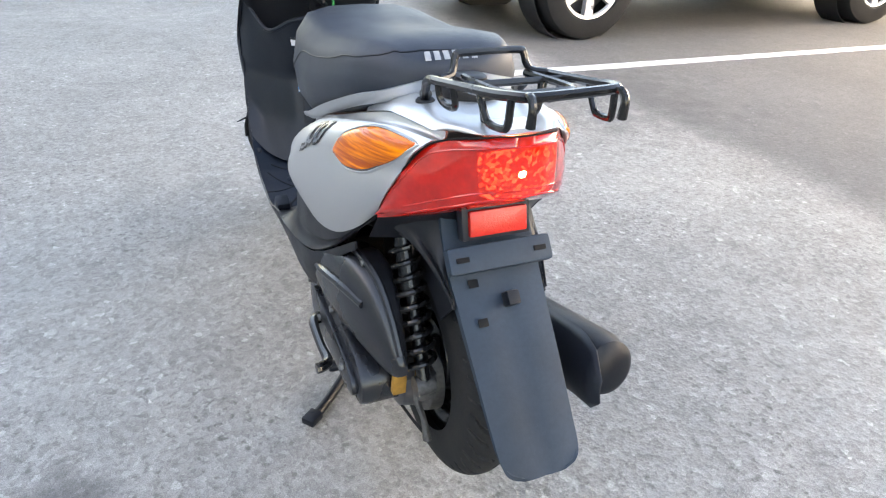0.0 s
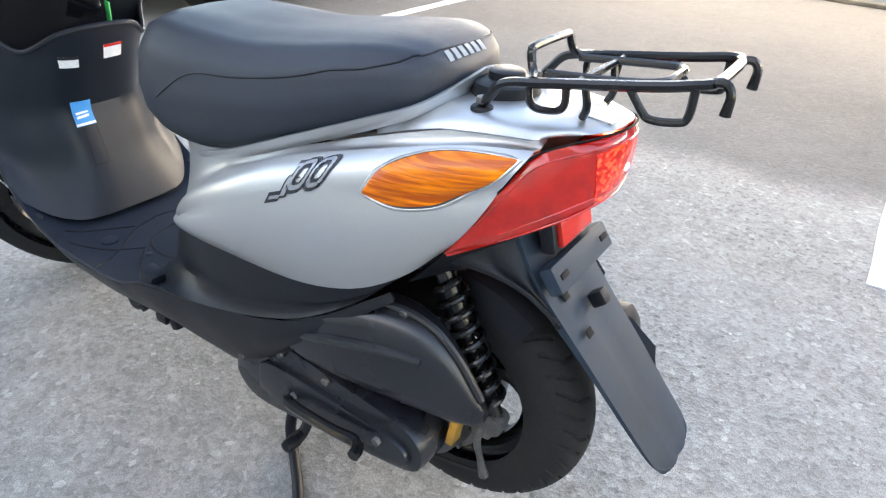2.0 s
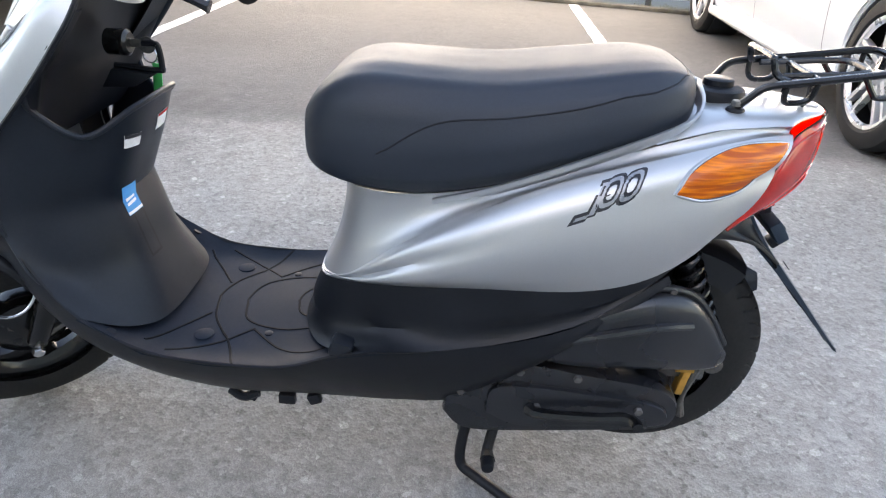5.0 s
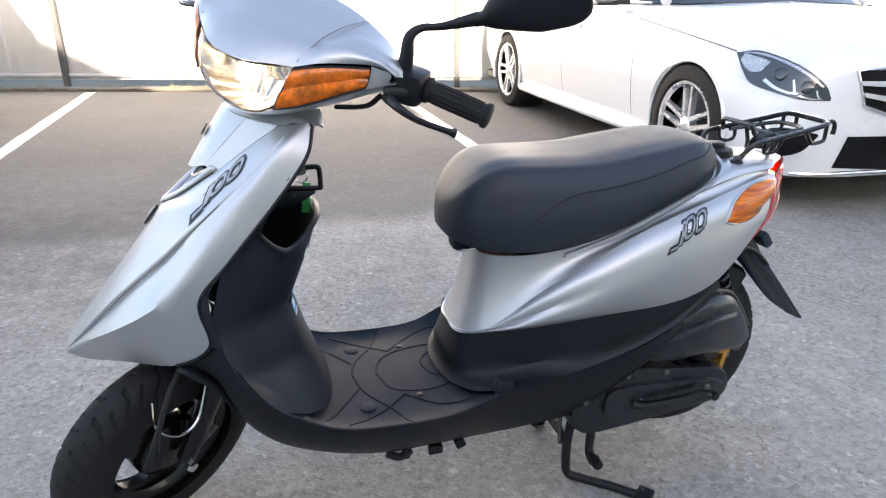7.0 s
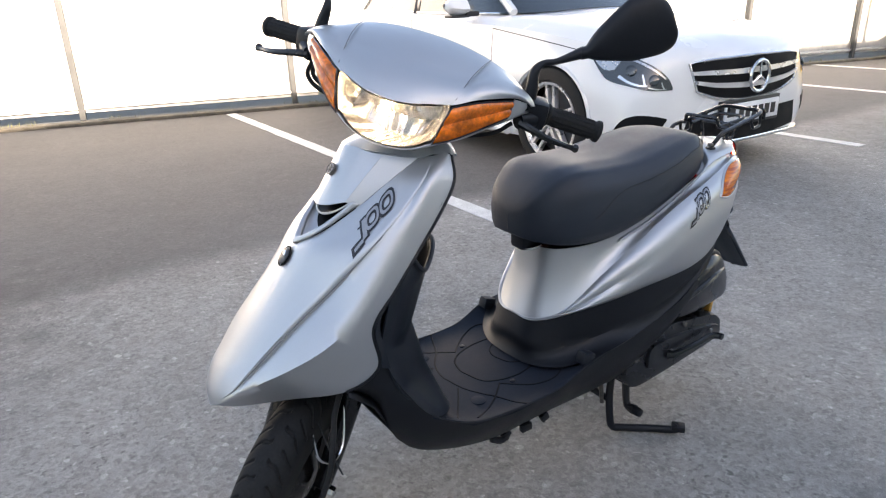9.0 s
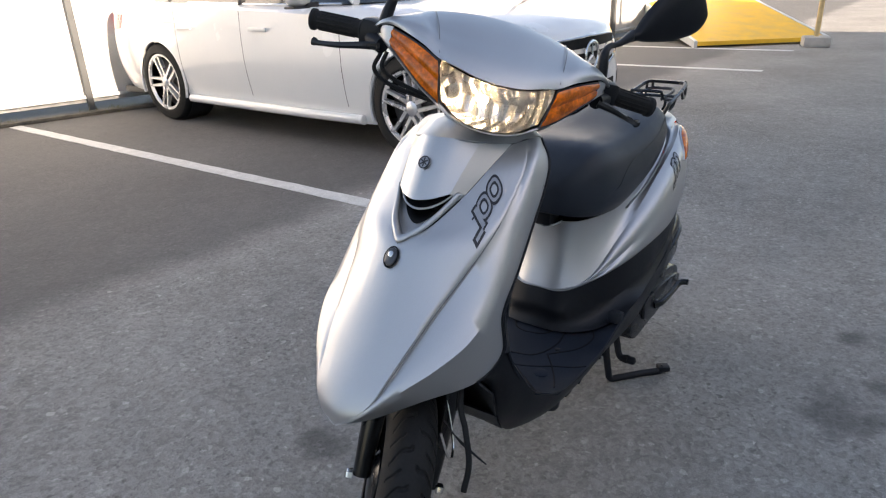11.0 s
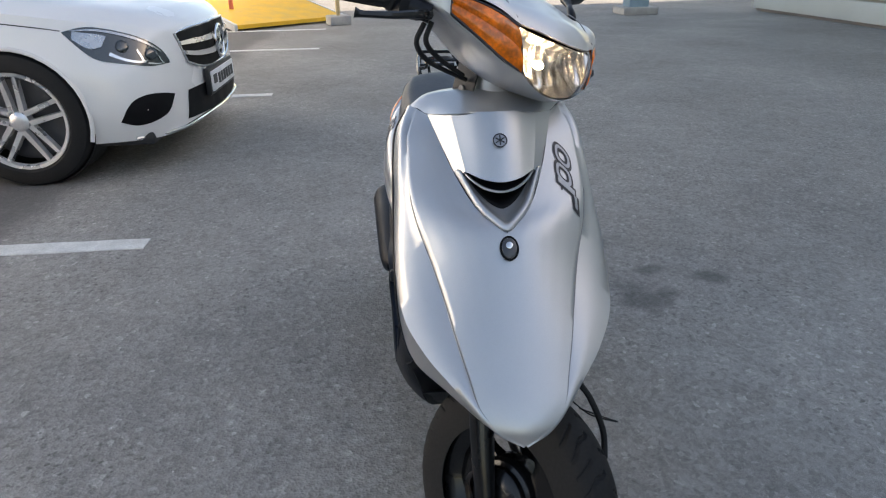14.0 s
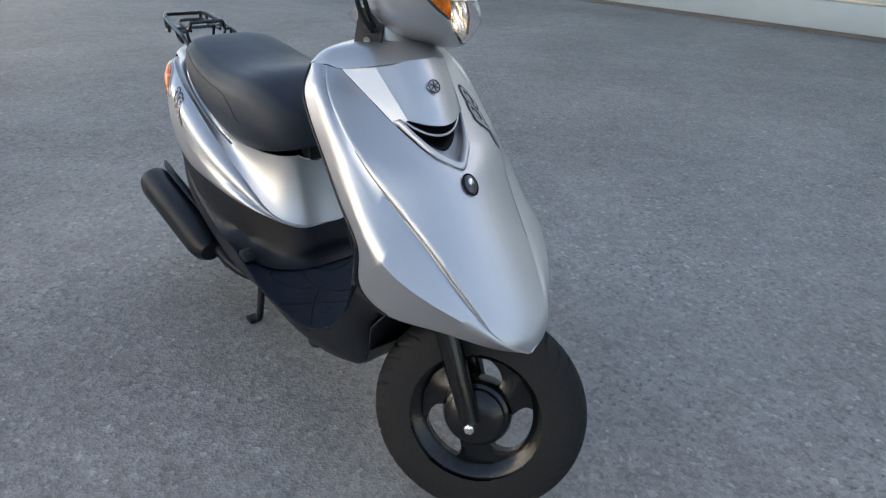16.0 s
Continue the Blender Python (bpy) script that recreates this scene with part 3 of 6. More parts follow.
def twin_spokes(r, n, w, gap, outer, inset):
    """Pairs of slim tapered spokes from hub to rim on the +x face."""
    bms = []
    for k in range(n):
        for sgn in (-1, 1):
            rows = []
            for i in range(7):
                t = i / 6
                rad = .045 + (r - .052) * t
                off = sgn * (gap * (.85 + .35 * t)) * .5
                hw = w * (.62 - .18 * t)
                dep = outer - inset * math.sin(math.pi * (1 - t) * .5) * .35
                rows.append([V(dep, off - hw, rad), V(dep, off + hw, rad), V(dep - .03, off + hw * 1.3, rad), V(dep - .03, off - hw * 1.3, rad)])
            b = grid_mesh(rows, closed_v=True)
            bmesh.ops.recalc_face_normals(b, faces=b.faces)
            b.transform(Matrix.Rotation(2 * math.pi * k / n, 4, "X"))
            bms.append(b)
    return bms


def car_wheel(parent, m, r, w, rim, spokes=5, single=False):
    """Tyre, barrel, rim lip, spokes, hub and disc, with +x outwards."""
    tyre_ob = part("wheel", car_tyre(r, w, rim), M_RUBBER, parent, m=m.copy())
    part("barrel", lathe([(-w * .45, rim), (-w * .4, rim - .012), (w * .1, rim - .03), (w * .12, .1), (w * .02, .0)], 48, fill=False), M_RIMGREY, tyre_ob, m=m.copy())
    part("rim_lip", lathe([(w * .38, rim - .018), (w * .46, rim - .01), (w * .47, rim + .006), (w * .40, rim + .012), (w * .38, rim - .018)], 56, fill=False), M_RIM, tyre_ob, m=m.copy())
    if single:
        for k in range(spokes):
            rows = []
            for i in range(6):
                t = i / 5
                rad = .03 + (rim - .035) * t
                hw = .032 - .008 * t + .012 * t * t
                rows.append([V(w * .44, -hw, rad), V(w * .44, hw, rad), V(w * .28, hw * 1.1, rad), V(w * .28, -hw * 1.1, rad)])
            b = grid_mesh(rows, closed_v=True)
            bmesh.ops.recalc_face_normals(b, faces=b.faces)
            b.transform(Matrix.Rotation(2 * math.pi * k / spokes, 4, "X"))
            part("spoke", b, M_RIM, tyre_ob, m=m.copy())
    else:
        for b in twin_spokes(rim - .008, spokes, .021, .058, w * .45, .03):
            part("spoke", b, M_RIM, tyre_ob, m=m.copy())
    part("hub_cap", lathe([(w * .2, .05), (w * .40, .048), (w * .43, .038), (w * .45, .03), (w * .45, 0)], 24), M_RIM, tyre_ob, m=m.copy())
    part("brake_disc", lathe([(w * .02, .15), (w * .06, .155), (w * .09, .15), (w * .09, .05)], 40, fill=False), M_ALU, tyre_ob, m=m.copy())


# y (ahead of the front axle), then x z of: bottom edge, low side, waist, shoulder, wing edge, middle
SEDAN = [
    (0.77, .10, .24, .12, .36, .12, .50, .11, .66, .08, .715, 0, .722),
    (0.75, .34, .21, .37, .36, .36, .50, .32, .67, .26, .725, 0, .74),
    (0.695, .60, .20, .66, .355, .63, .52, .52, .70, .42, .755, 0, .78),
    (0.58, .78, .20, .835, .36, .80, .545, .69, .745, .57, .80, 0, .835),
    (0.30, .86, .20, .905, .36, .905, .575, .82, .80, .67, .86, 0, .895),
    (-0.05, .865, .20, .915, .36, .925, .59, .87, .85, .72, .91, 0, .945),
    (-0.5, .87, .19, .91, .36, .925, .59, .89, .885, .77, .95, 0, .985),
    (-1.4, .87, .19, .905, .36, .925, .59, .90, .925, .82, .96, 0, .97),
    (-2.3, .87, .20, .905, .36, .925, .61, .905, .955, .82, .985, 0, .99),
    (-2.874, .87, .21, .915, .37, .927, .63, .895, .965, .80, .995, 0, 1.01),
    (-3.4, .84, .23, .89, .40, .905, .65, .86, .965, .74, 1.0, 0, 1.03),
    (-3.8, .72, .26, .79, .44, .80, .66, .75, .95, .62, .985, 0, 1.02),
    (-3.98, .45, .32, .55, .46, .56, .66, .52, .92, .42, .955, 0, .98)]


def sedan():
    root = thing("car", "white saloon car with twin-spoke alloy wheels, parked in a bay", "car", "parked cars")
    shell_bm = body_shell(SEDAN)
    tree = surface_of(shell_bm)
    body = part("body", cut_arches(shell_bm, [(s * .55, s * 1.05, y, .335) for s in (-1, 1) for y in (0, -2.874)], .352), M_CARWHITE, root, sharp=30)
    # cabin: glass band and roof
    belt = [V(0, -.42, .985), V(.5, -.46, .97), V(.74, -.58, .965), V(.80, -.9, .96), V(.815, -1.4, .962), V(.815, -2.2, .982), V(.79, -2.8, .995), V(.70, -3.2, 1.0), V(.4, -3.42, 1.02), V(0, -3.46, 1.03)]
    roof = [V(0, -1.22, 1.415), V(.4, -1.25, 1.405), V(.56, -1.32, 1.39), V(.60, -1.5, 1.40), V(.615, -1.75, 1.42), V(.61, -2.2, 1.42), V(.58, -2.5, 1.40), V(.52, -2.62, 1.38), V(.3, -2.7, 1.385), V(0, -2.72, 1.39)]
    part("window_glass", patch([belt, roof], 40, 5, 0.02, (0, -1.8, 1.0), thick=0.004), M_CARGLASS, root, "tinted window glass band")
    top = [V(0, y, 1.44 + .035 * math.sin((y + 1.22) / -1.5 * math.pi)) for y in (-1.22, -1.3, -1.45, -1.6, -1.75, -2.0, -2.3, -2.5, -2.65, -2.72)]
    part("roof", patch([[r * 1.0 + V(0, 0, .006) for r in roof], top], 40, 5, 0.01, (0, -1.8, 1.0), thick=0.01), M_CARWHITE, root)
    for sx in (-1, 1):
        part("pillar", tube([(sx * .745, -.56, .97), (sx * .68, -.9, 1.18), (sx * .585, -1.3, 1.40)], .03, 12, 8), M_CARWHITE, root)
        part("pillar", tube([(sx * .815, -1.72, .965), (sx * .73, -1.74, 1.2), (sx * .62, -1.76, 1.41)], .03, 8, 8), M_CARBLACK, root)
        part("pillar", tube([(sx * .74, -3.12, 1.0), (sx * .66, -2.85, 1.22), (sx * .545, -2.6, 1.39)], .05, 10, 8), M_CARWHITE, root)
        part("window_trim", tube([(sx * .78, -.66, .966), (sx * .818, -1.4, .968), (sx * .816, -2.2, .988), (sx * .76, -2.95, 1.0)], .008, 20, 6), M_CHROME, root)
        # mirror, with its foot and indicator strip
        mir = part("door_mirror", patch([[V(.93, -.86, .96), V(1.0, -.86, .955), V(1.06, -.87, .965), V(1.08, -.88, 1.0)], [V(.93, -.80, 1.0), V(1.0, -.79, 1.0), V(1.07, -.81, 1.01), V(1.09, -.87, 1.02)], [V(.93, -.86, 1.07), V(1.0, -.855, 1.075), V(1.06, -.86, 1.07), V(1.085, -.88, 1.04)], [V(.93, -.93, 1.02), V(1.0, -.93, 1.02), V(1.06, -.93, 1.02), V(1.08, -.92, 1.02)], [V(.93, -.86, .96), V(1.0, -.86, .955), V(1.06, -.87, .965), V(1.08, -.88, 1.0)]], 10, 4, 0.006, (1.0, -.87, 1.01), mirror=False), M_CARWHITE, root, "white door mirror housing")
        bmf = span(.84, .95, -.88, -.82, .95, .985, .01)
        part("mirror_foot", bmf, M_CARBLACK, mir)
        part("mirror_base", span(.925, 1.07, -.92, -.82, .945, .962, .006), M_CARBLACK, mir)
        if sx < 0:
            for o in (mir, *mir.children):
                o.data.transform(Matrix.Scale(-1, 4, V(1, 0, 0)))
                o.data.flip_normals()
        X = lambda p: V(sx * p[0], p[1], p[2])
        o = V(sx, 0, 0)
        # lamps
        hl_t = [X(p) for p in ((.848, .284, .748), (.805, .378, .765), (.757, .49, .742), (.70, .603, .695), (.645, .675, .632), (.625, .70, .578))]
        hl_b = [X(p) for p in ((.849, .285, .746), (.855, .36, .665), (.848, .43, .612), (.80, .55, .583), (.737, .637, .564), (.627, .70, .564))]
        hl = part("headlamp", laid(tree, hl_t, hl_b, 20, 8, .004, .002, out=V(sx, 1, .1)), M_CARGLASS, root, "clear headlamp with dark housing")

        def lamp_strip(material, *uv):
            """A bright strip inside the lamp: u along it, v from its top edge down, and its half width."""
            T, B = cr(hl_t, 41), cr(hl_b, 41)
            at = lambda u, v: T[min(40, int(u * 40))].lerp(B[min(40, int(u * 40))], v)
            part("lamp_strip", laid(tree, [at(u, v - w) for u, v, w in uv], [at(u, v + w) for u, v, w in uv], 10, 2, .008, .003, out=V(sx, 1, .1)), material, hl)

        lamp_strip(M_LAMPSILVER, (.10, .5, .3), (.2, .55, .28), (.30, .5, .26), (.38, .42, .18))
        lamp_strip(M_CHROME, (.45, .75, .05), (.55, .86, .04), (.66, .88, .04), (.74, .8, .05))
        lamp_strip(M_CHROME, (.70, .80, .04), (.66, .62, .04), (.62, .45, .03))
        lamp_strip(M_CHROME, (.76, .86, .04), (.86, .88, .05), (.93, .78, .06))
        lamp_strip(M_CHROME, (.92, .75, .05), (.86, .55, .04), (.80, .38, .03))
        lamp_strip(M_LAMPSILVER, (.08, .12, .04), (.3, .1, .04), (.55, .1, .04), (.8, .12, .04))
        for u in (.5, .74):
            T, B = cr(hl_t, 41), cr(hl_b, 41)
            hit, nrm, _, _ = tree.find_nearest(T[int(u * 40)].lerp(B[int(u * 40)], .45))
            nrm = nrm if nrm.dot(V(sx, 1, 0)) > 0 else -nrm
            part("projector", lathe([(.0, .03), (.006, .03), (.008, .026), (.005, .024), (.010, 0)], 20, Matrix.Translation(hit + nrm * 0.006) @ V(1, 0, 0).rotation_difference(nrm).to_matrix().to_4x4()), M_CARGLASS, hl)
        part("air_intake", laid(tree, [X(p) for p in ((.861, .478, .312), (.849, .54, .40), (.807, .605, .432), (.734, .671, .428), (.66, .71, .41))], [X(p) for p in ((.861, .479, .308), (.83, .55, .283), (.775, .637, .298), (.71, .685, .33), (.658, .712, .404))], 16, 6, .003, .002, out=V(sx, 1, 0)), M_VOID, root, "black bumper air intake")
        part("crease", laid(tree, [X(p) for p in ((.915, -3.2, .875), (.915, -2.06, .835), (.913, -1.33, .797), (.915, -.34, .690))], [X(p) for p in ((.915, -3.2, .865), (.915, -2.06, .825), (.913, -1.33, .787), (.915, -.34, .686))], 24, 2, .004, .002, out=V(sx, 0, .1)), M_CARWHITE, root)
        part("side_skirt", tube([(sx * .90, -.42, .225), (sx * .915, -1.2, .225), (sx * .915, -2.45, .23)], .035, 24, 10), M_CARWHITE, root)
        part("arch_lip", tube([(sx * .905, .352 * math.cos(a), .335 + .352 * math.sin(a)) for a in [radians(-18 + 216 * i / 24) for i in range(25)]], .012, 0, 6), M_CARWHITE, root)
        part("arch_lip", tube([(sx * .912, -2.874 + .352 * math.cos(a), .335 + .352 * math.sin(a)) for a in [radians(-18 + 216 * i / 24) for i in range(25)]], .012, 0, 6), M_CARWHITE, root)
        # door gaps and handles
        for yy in (-.56, -1.62, -2.5):
            part("door_gap", laid(tree, [X((.92, yy, .30)), X((.93, yy - .015, .60)), X((.90, yy - .03, .93))], [X((.92, yy - .006, .30)), X((.93, yy - .021, .60)), X((.90, yy - .036, .93))], 12, 2, .001, out=V(sx, 0, .1)), M_CARBLACK, root)
        for yy in (-1.42, -2.38):
            part("door_handle", block((.018, .2, .03), Matrix.Translation((sx * .932, yy, .80)), .008), M_CARWHITE, root)
        part("wing_gap", laid(tree, [X(p) for p in ((.849, .28, .752), (.886, -.106, .812), (.895, -.6, .875))], [X(p) for p in ((.849, .28, .758), (.886, -.106, .818), (.895, -.6, .881))], 14, 2, .001, out=V(sx, 0, .5)), M_CARBLACK, root)
        part("tail_lamp", laid(tree, [X(p) for p in ((.86, -3.45, .90), (.75, -3.8, .92), (.5, -3.96, .90))], [X(p) for p in ((.88, -3.5, .78), (.77, -3.82, .76), (.5, -3.98, .76))], 10, 5, .004, .002, out=V(sx, -1, 0)), M_REDLENS, root)
        for yy in (0, -2.874):
            m_ = Matrix.Translation((sx * .805, yy, .335)) @ Matrix.Rotation(0.35 if yy else 0.0, 4, "X")
            if sx < 0:
                m_ = m_ @ Matrix.Rotation(math.pi, 4, "Z")
            car_wheel(root, m_, .334, .225, .235)
            part("wheel_well", lathe([(-.1, .35), (.13, .35), (.13, .346), (-.096, .346), (-.096, 0)], 40, Matrix.Translation((sx * .72, yy, .335)) @ (Matrix.Rotation(math.pi, 4, "Z") if sx < 0 else Matrix()), fill=False), M_CARBLACK, root)
    F = V(0, 1, 0)
    half_t, half_b = ((.52, .715, .70), (.36, .755, .718), (.15, .794, .724)), ((.475, .75, .545), (.34, .778, .503), (.13, .80, .478))
    full = lambda h, mid: [V(-x, y, z) for x, y, z in h] + [mid] + [V(x, y, z) for x, y, z in reversed(h)]
    g_top, g_bot = full(half_t, V(0, .80, .726)), full(half_b, V(0, .80, .474))
    grille = part("grille", laid(tree, g_top, g_bot, 24, 8, .003, .002, out=F), M_VOID, root, "black grille with two silver bars")
    for lo, hi in ((.30, .42), (.62, .74)):
        part("grille_bar", laid(tree, [a.lerp(b, lo) for a, b in zip(g_top, g_bot)], [a.lerp(b, hi) for a, b in zip(g_top, g_bot)], 24, 3, .018, .010, out=F), M_RIM, grille)
    rim_pts = []
    for p in cr(g_top, 16) + list(reversed(cr(g_bot, 16))):
        rim_pts.append(tree.find_nearest(p)[0] + F * .006)
    part("grille_frame", tube(rim_pts, .008, 0, 6, closed=True), M_CHROME, grille)
    part("badge_ring", tube([(.088 * math.cos(a), .807, .60 + .088 * math.sin(a)) for a in [2 * math.pi * i / 32 for i in range(32)]], .011, 0, 8, closed=True), M_CHROME, grille)
    for k in range(3):
        a = radians(90 + 120 * k)
        part("badge_arm", tube([(0, .808, .60), (.084 * math.cos(a), .805, .60 + .084 * math.sin(a))], [.012, .004], 0, 6), M_CHROME, grille)
    part("lower_grille", laid(tree, [V(-.52, .74, .40), V(-.25, .78, .40), V(0, .80, .40), V(.25, .78, .40), V(.52, .74, .40)], [V(-.56, .72, .25), V(-.2, .79, .235), V(0, .80, .235), V(.2, .79, .235), V(.56, .72, .25)], 20, 5, .004, .002, out=F), M_VOID, root)
    part("bumper_lip", tube([(-.82, .52, .213), (-.66, .685, .215), (-.45, .75, .228), (-.2, .782, .235), (0, .79, .236), (.2, .782, .235), (.45, .75, .228), (.66, .685, .215), (.82, .52, .213)], .010, 40, 8), M_CHROME, root)
    plate = part("number_plate", block((.52, .012, .112), Matrix.Translation((.03, .804, .40)), .004), M_WHITE, root, "white number plate in a black frame")
    part("plate_frame", block((.56, .03, .15), Matrix.Translation((.03, .784, .40)), .004), M_CARBLACK, plate)
    for i in range(6):
        part("plate_bar", block((.04, .004, .06), Matrix.Translation((-.17 + .062 * i, .8115, .40)), 0), M_CARBLACK, plate)
    part("plate_bar", block((.07, .004, .05), Matrix.Translation((.235, .8115, .41)), 0), M_CARBLACK, plate)
    part("underside", span(-.8, .8, -3.8, .6, .17, .24, .02), M_CARBLACK, root)
    return root


car = sedan()
car.matrix_basis = pose(1.985, -2.315, 0, 0, 0, 88.8)

SUVT = [
    (0.88, .12, .36, .14, .48, .14, .66, .13, .86, .1, .98, 0, 1.0),
    (0.84, .45, .34, .50, .48, .48, .66, .44, .88, .36, 1.0, 0, 1.03),
    (0.66, .74, .32, .82, .47, .80, .68, .72, .92, .6, 1.03, 0, 1.07),
    (0.30, .84, .30, .90, .46, .90, .70, .84, .98, .7, 1.07, 0, 1.11),
    (-0.5, .85, .28, .90, .45, .92, .72, .90, 1.04, .8, 1.13, 0, 1.16),
    (-1.5, .85, .28, .90, .45, .92, .72, .90, 1.06, .83, 1.14, 0, 1.15),
    (-2.7, .85, .30, .90, .46, .92, .74, .90, 1.08, .83, 1.15, 0, 1.16),
    (-3.3, .82, .34, .88, .50, .90, .76, .88, 1.09, .81, 1.15, 0, 1.16),
    (-3.62, .72, .38, .78, .52, .80, .76, .78, 1.08, .70, 1.12, 0, 1.13)]


def suv():
    root = thing("off_road_car", "white off-road car with silver alloy wheels, parked in a bay", "car", "parked cars")
    wb = 2.95
    shell_bm = body_shell(SUVT)
    tree = surface_of(shell_bm)
    part("body", cut_arches(shell_bm, [(s * .5, s * 1.05, y, .375) for s in (-1, 1) for y in (0, -wb)], .42), M_CARWHITE, root, sharp=30)
    belt = [V(0, -.62, 1.16), V(.6, -.68, 1.14), V(.80, -.9, 1.13), V(.84, -1.8, 1.14), V(.84, -2.8, 1.15), V(.80, -3.4, 1.15), V(.5, -3.56, 1.13), V(0, -3.58, 1.13)]
    roof = [V(0, -1.2, 1.66), V(.45, -1.24, 1.65), V(.62, -1.4, 1.65), V(.66, -1.9, 1.68), V(.66, -2.7, 1.68), V(.63, -3.2, 1.66), V(.4, -3.32, 1.65), V(0, -3.34, 1.65)]
    part("window_glass", patch([belt, roof], 36, 4, 0.02, (0, -2, 1.2), thick=0.004), M_CARGLASS, root)
    part("roof", patch([[r + V(0, 0, .006) for r in roof], [V(0, r.y, 1.74) for r in roof]], 36, 4, 0.01, (0, -2, 1.2), thick=0.01), M_CARWHITE, root)
    for sx in (-1, 1):
        X = lambda p: V(sx * p[0], p[1], p[2])
        part("pillar", tube([(sx * .77, -.75, 1.14), (sx * .62, -1.34, 1.65)], .035, 0, 8), M_CARWHITE, root)
        part("pillar", tube([(sx * .84, -2.0, 1.14), (sx * .66, -2.02, 1.67)], .035, 0, 8), M_CARBLACK, root)
        part("pillar", tube([(sx * .80, -3.35, 1.15), (sx * .63, -3.2, 1.65)], .06, 0, 8), M_CARWHITE, root)
        part("running_board", block((.16, wb - 1.0, .05), Matrix.Translation((sx * .88, -wb / 2, .36)), .015), M_CARBLACK, root)
        part("headlamp", laid(tree, [X(p) for p in ((.86, .45, .93), (.74, .66, .94), (.52, .82, .93))], [X(p) for p in ((.88, .42, .80), (.78, .66, .78), (.54, .84, .78))], 10, 5, .004, .002, out=V(sx, 1, 0)), M_CARGLASS, root)
        for yy in (-.75, -1.95):
            part("door_gap", laid(tree, [X((.92, yy, .40)), X((.93, yy, .75)), X((.90, yy, 1.1))], [X((.92, yy - .006, .40)), X((.93, yy - .006, .75)), X((.90, yy - .006, 1.1))], 10, 2, .001, out=V(sx, 0, .1)), M_CARBLACK, root)
        for yy in (0, -wb):
            m_ = Matrix.Translation((sx * .80, yy, .375))
            if sx < 0:
                m_ = m_ @ Matrix.Rotation(math.pi, 4, "Z")
            car_wheel(root, m_, .375, .26, .225, 6, True)
            part("wheel_well", lathe([(-.1, .418), (.13, .418), (.13, .414), (-.096, .414), (-.096, 0)], 40, Matrix.Translation((sx * .70, yy, .375)) @ (Matrix.Rotation(math.pi, 4, "Z") if sx < 0 else Matrix()), fill=False), M_CARBLACK, root)
    part("grille", laid(tree, [V(-.4, .85, .95), V(0, .88, .96), V(.4, .85, .95)], [V(-.38, .86, .72), V(0, .88, .72), V(.38, .86, .72)], 14, 5, .004, .002, out=V(0, 1, 0)), M_CARBLACK, root)
    part("underside", span(-.78, .78, -3.3, .5, .27, .36, .02), M_CARBLACK, root)
    return root


off_roader = suv()
off_roader.matrix_basis = pose(2.42, 4.14, 0, 0, 0, 91.0)


# ---------------------------------------------------------------- ramp, posts and poles behind the bays
def loading_ramp():
    root = thing("loading_ramp", "yellow steel loading ramp standing in the sun by the fence", "ramp")
    ang = Matrix.Translation((3.2, -11.2, 0)) @ Matrix.Rotation(radians(-52), 4, "Z")
    deck = slab([(-2.6, .03), (2.6, .95), (2.6, 1.05), (-2.6, .09)], 1.9, ang @ Matrix(((1, 0, 0, 0), (0, 0, -1, .95), (0, 1, 0, 0), (0, 0, 0, 1))))
    part("ramp_deck", deck, M_YELLOW, root)
    for s in (-1, 1):
        part("side_beam", slab([(-2.6, .0), (2.6, .72), (2.65, 1.05), (-2.6, .1)], .05, ang @ Matrix(((1, 0, 0, 0), (0, 0, -1, s * .98 + .025), (0, 1, 0, 0), (0, 0, 0, 1)))), M_POST, root)
        part("ramp_leg", block((.1, .1, .75), ang @ Matrix.Translation((2.3, s * .85, .375)), .01), M_POST, root)
    part("ramp_axle", lathe([(-.9, .04), (.9, .04)], 12, ang @ Matrix.Translation((1.6, 0, .25)) @ Matrix.Rotation(math.pi / 2, 4, "Z")), M_CARBLACK, root)


loading_ramp()


def warning_pole(x, y, banded):
    root = thing("warning_pole", "red and white banded pole in a concrete foot" if banded else "pale ochre pole in a square concrete foot", "pole", "poles by the ramp")
    part("foot", block((.34, .34, .14), Matrix.Translation((0, 0, .07)), .02), M_CONCRETE, root)
    part("pole", lathe([(0, .035), (2.6, .035)], 16, Matrix.Rotation(-math.pi / 2, 4, "Y") @ Matrix.Translation((.1, 0, 0))), M_WHITE if banded else M_YELLOWPALE, root)
    if banded:
        for k in range(4):
            part("red_band", lathe([(0, .036), (.25, .036)], 16, Matrix.Rotation(-math.pi / 2, 4, "Y") @ Matrix.Translation((.15 + .6 * k, 0, 0))), M_REDPAINT, root)
    root.matrix_basis = Matrix.Translation((x, y, 0)) @ Matrix.Rotation(0.3, 4, "Z")


M_YELLOWPALE = mat("ochre_paint", (0.55, 0.4, 0.2), 0.6, var=0.2, bump=0.1)
warning_pole(0.89, -9.2, False)
warning_pole(2.6, -9.5, True)
col = thing("steel_column", "blue-grey steel column on a low concrete base", "column")
part("shaft", block((.34, .34, 4.6), Matrix.Translation((0, 0, 2.4)), .02), M_BLUEPOST, col)
part("base", block((.6, .6, .12), Matrix.Translation((0, 0, .06)), .02), M_CONCRETE, col)
part("junction_box", block((.06, .12, .3), Matrix.Translation((.2, .0, .6)), .01), M_POST, col)
col.matrix_basis = Matrix.Translation((-4.15, -9.7, 0))


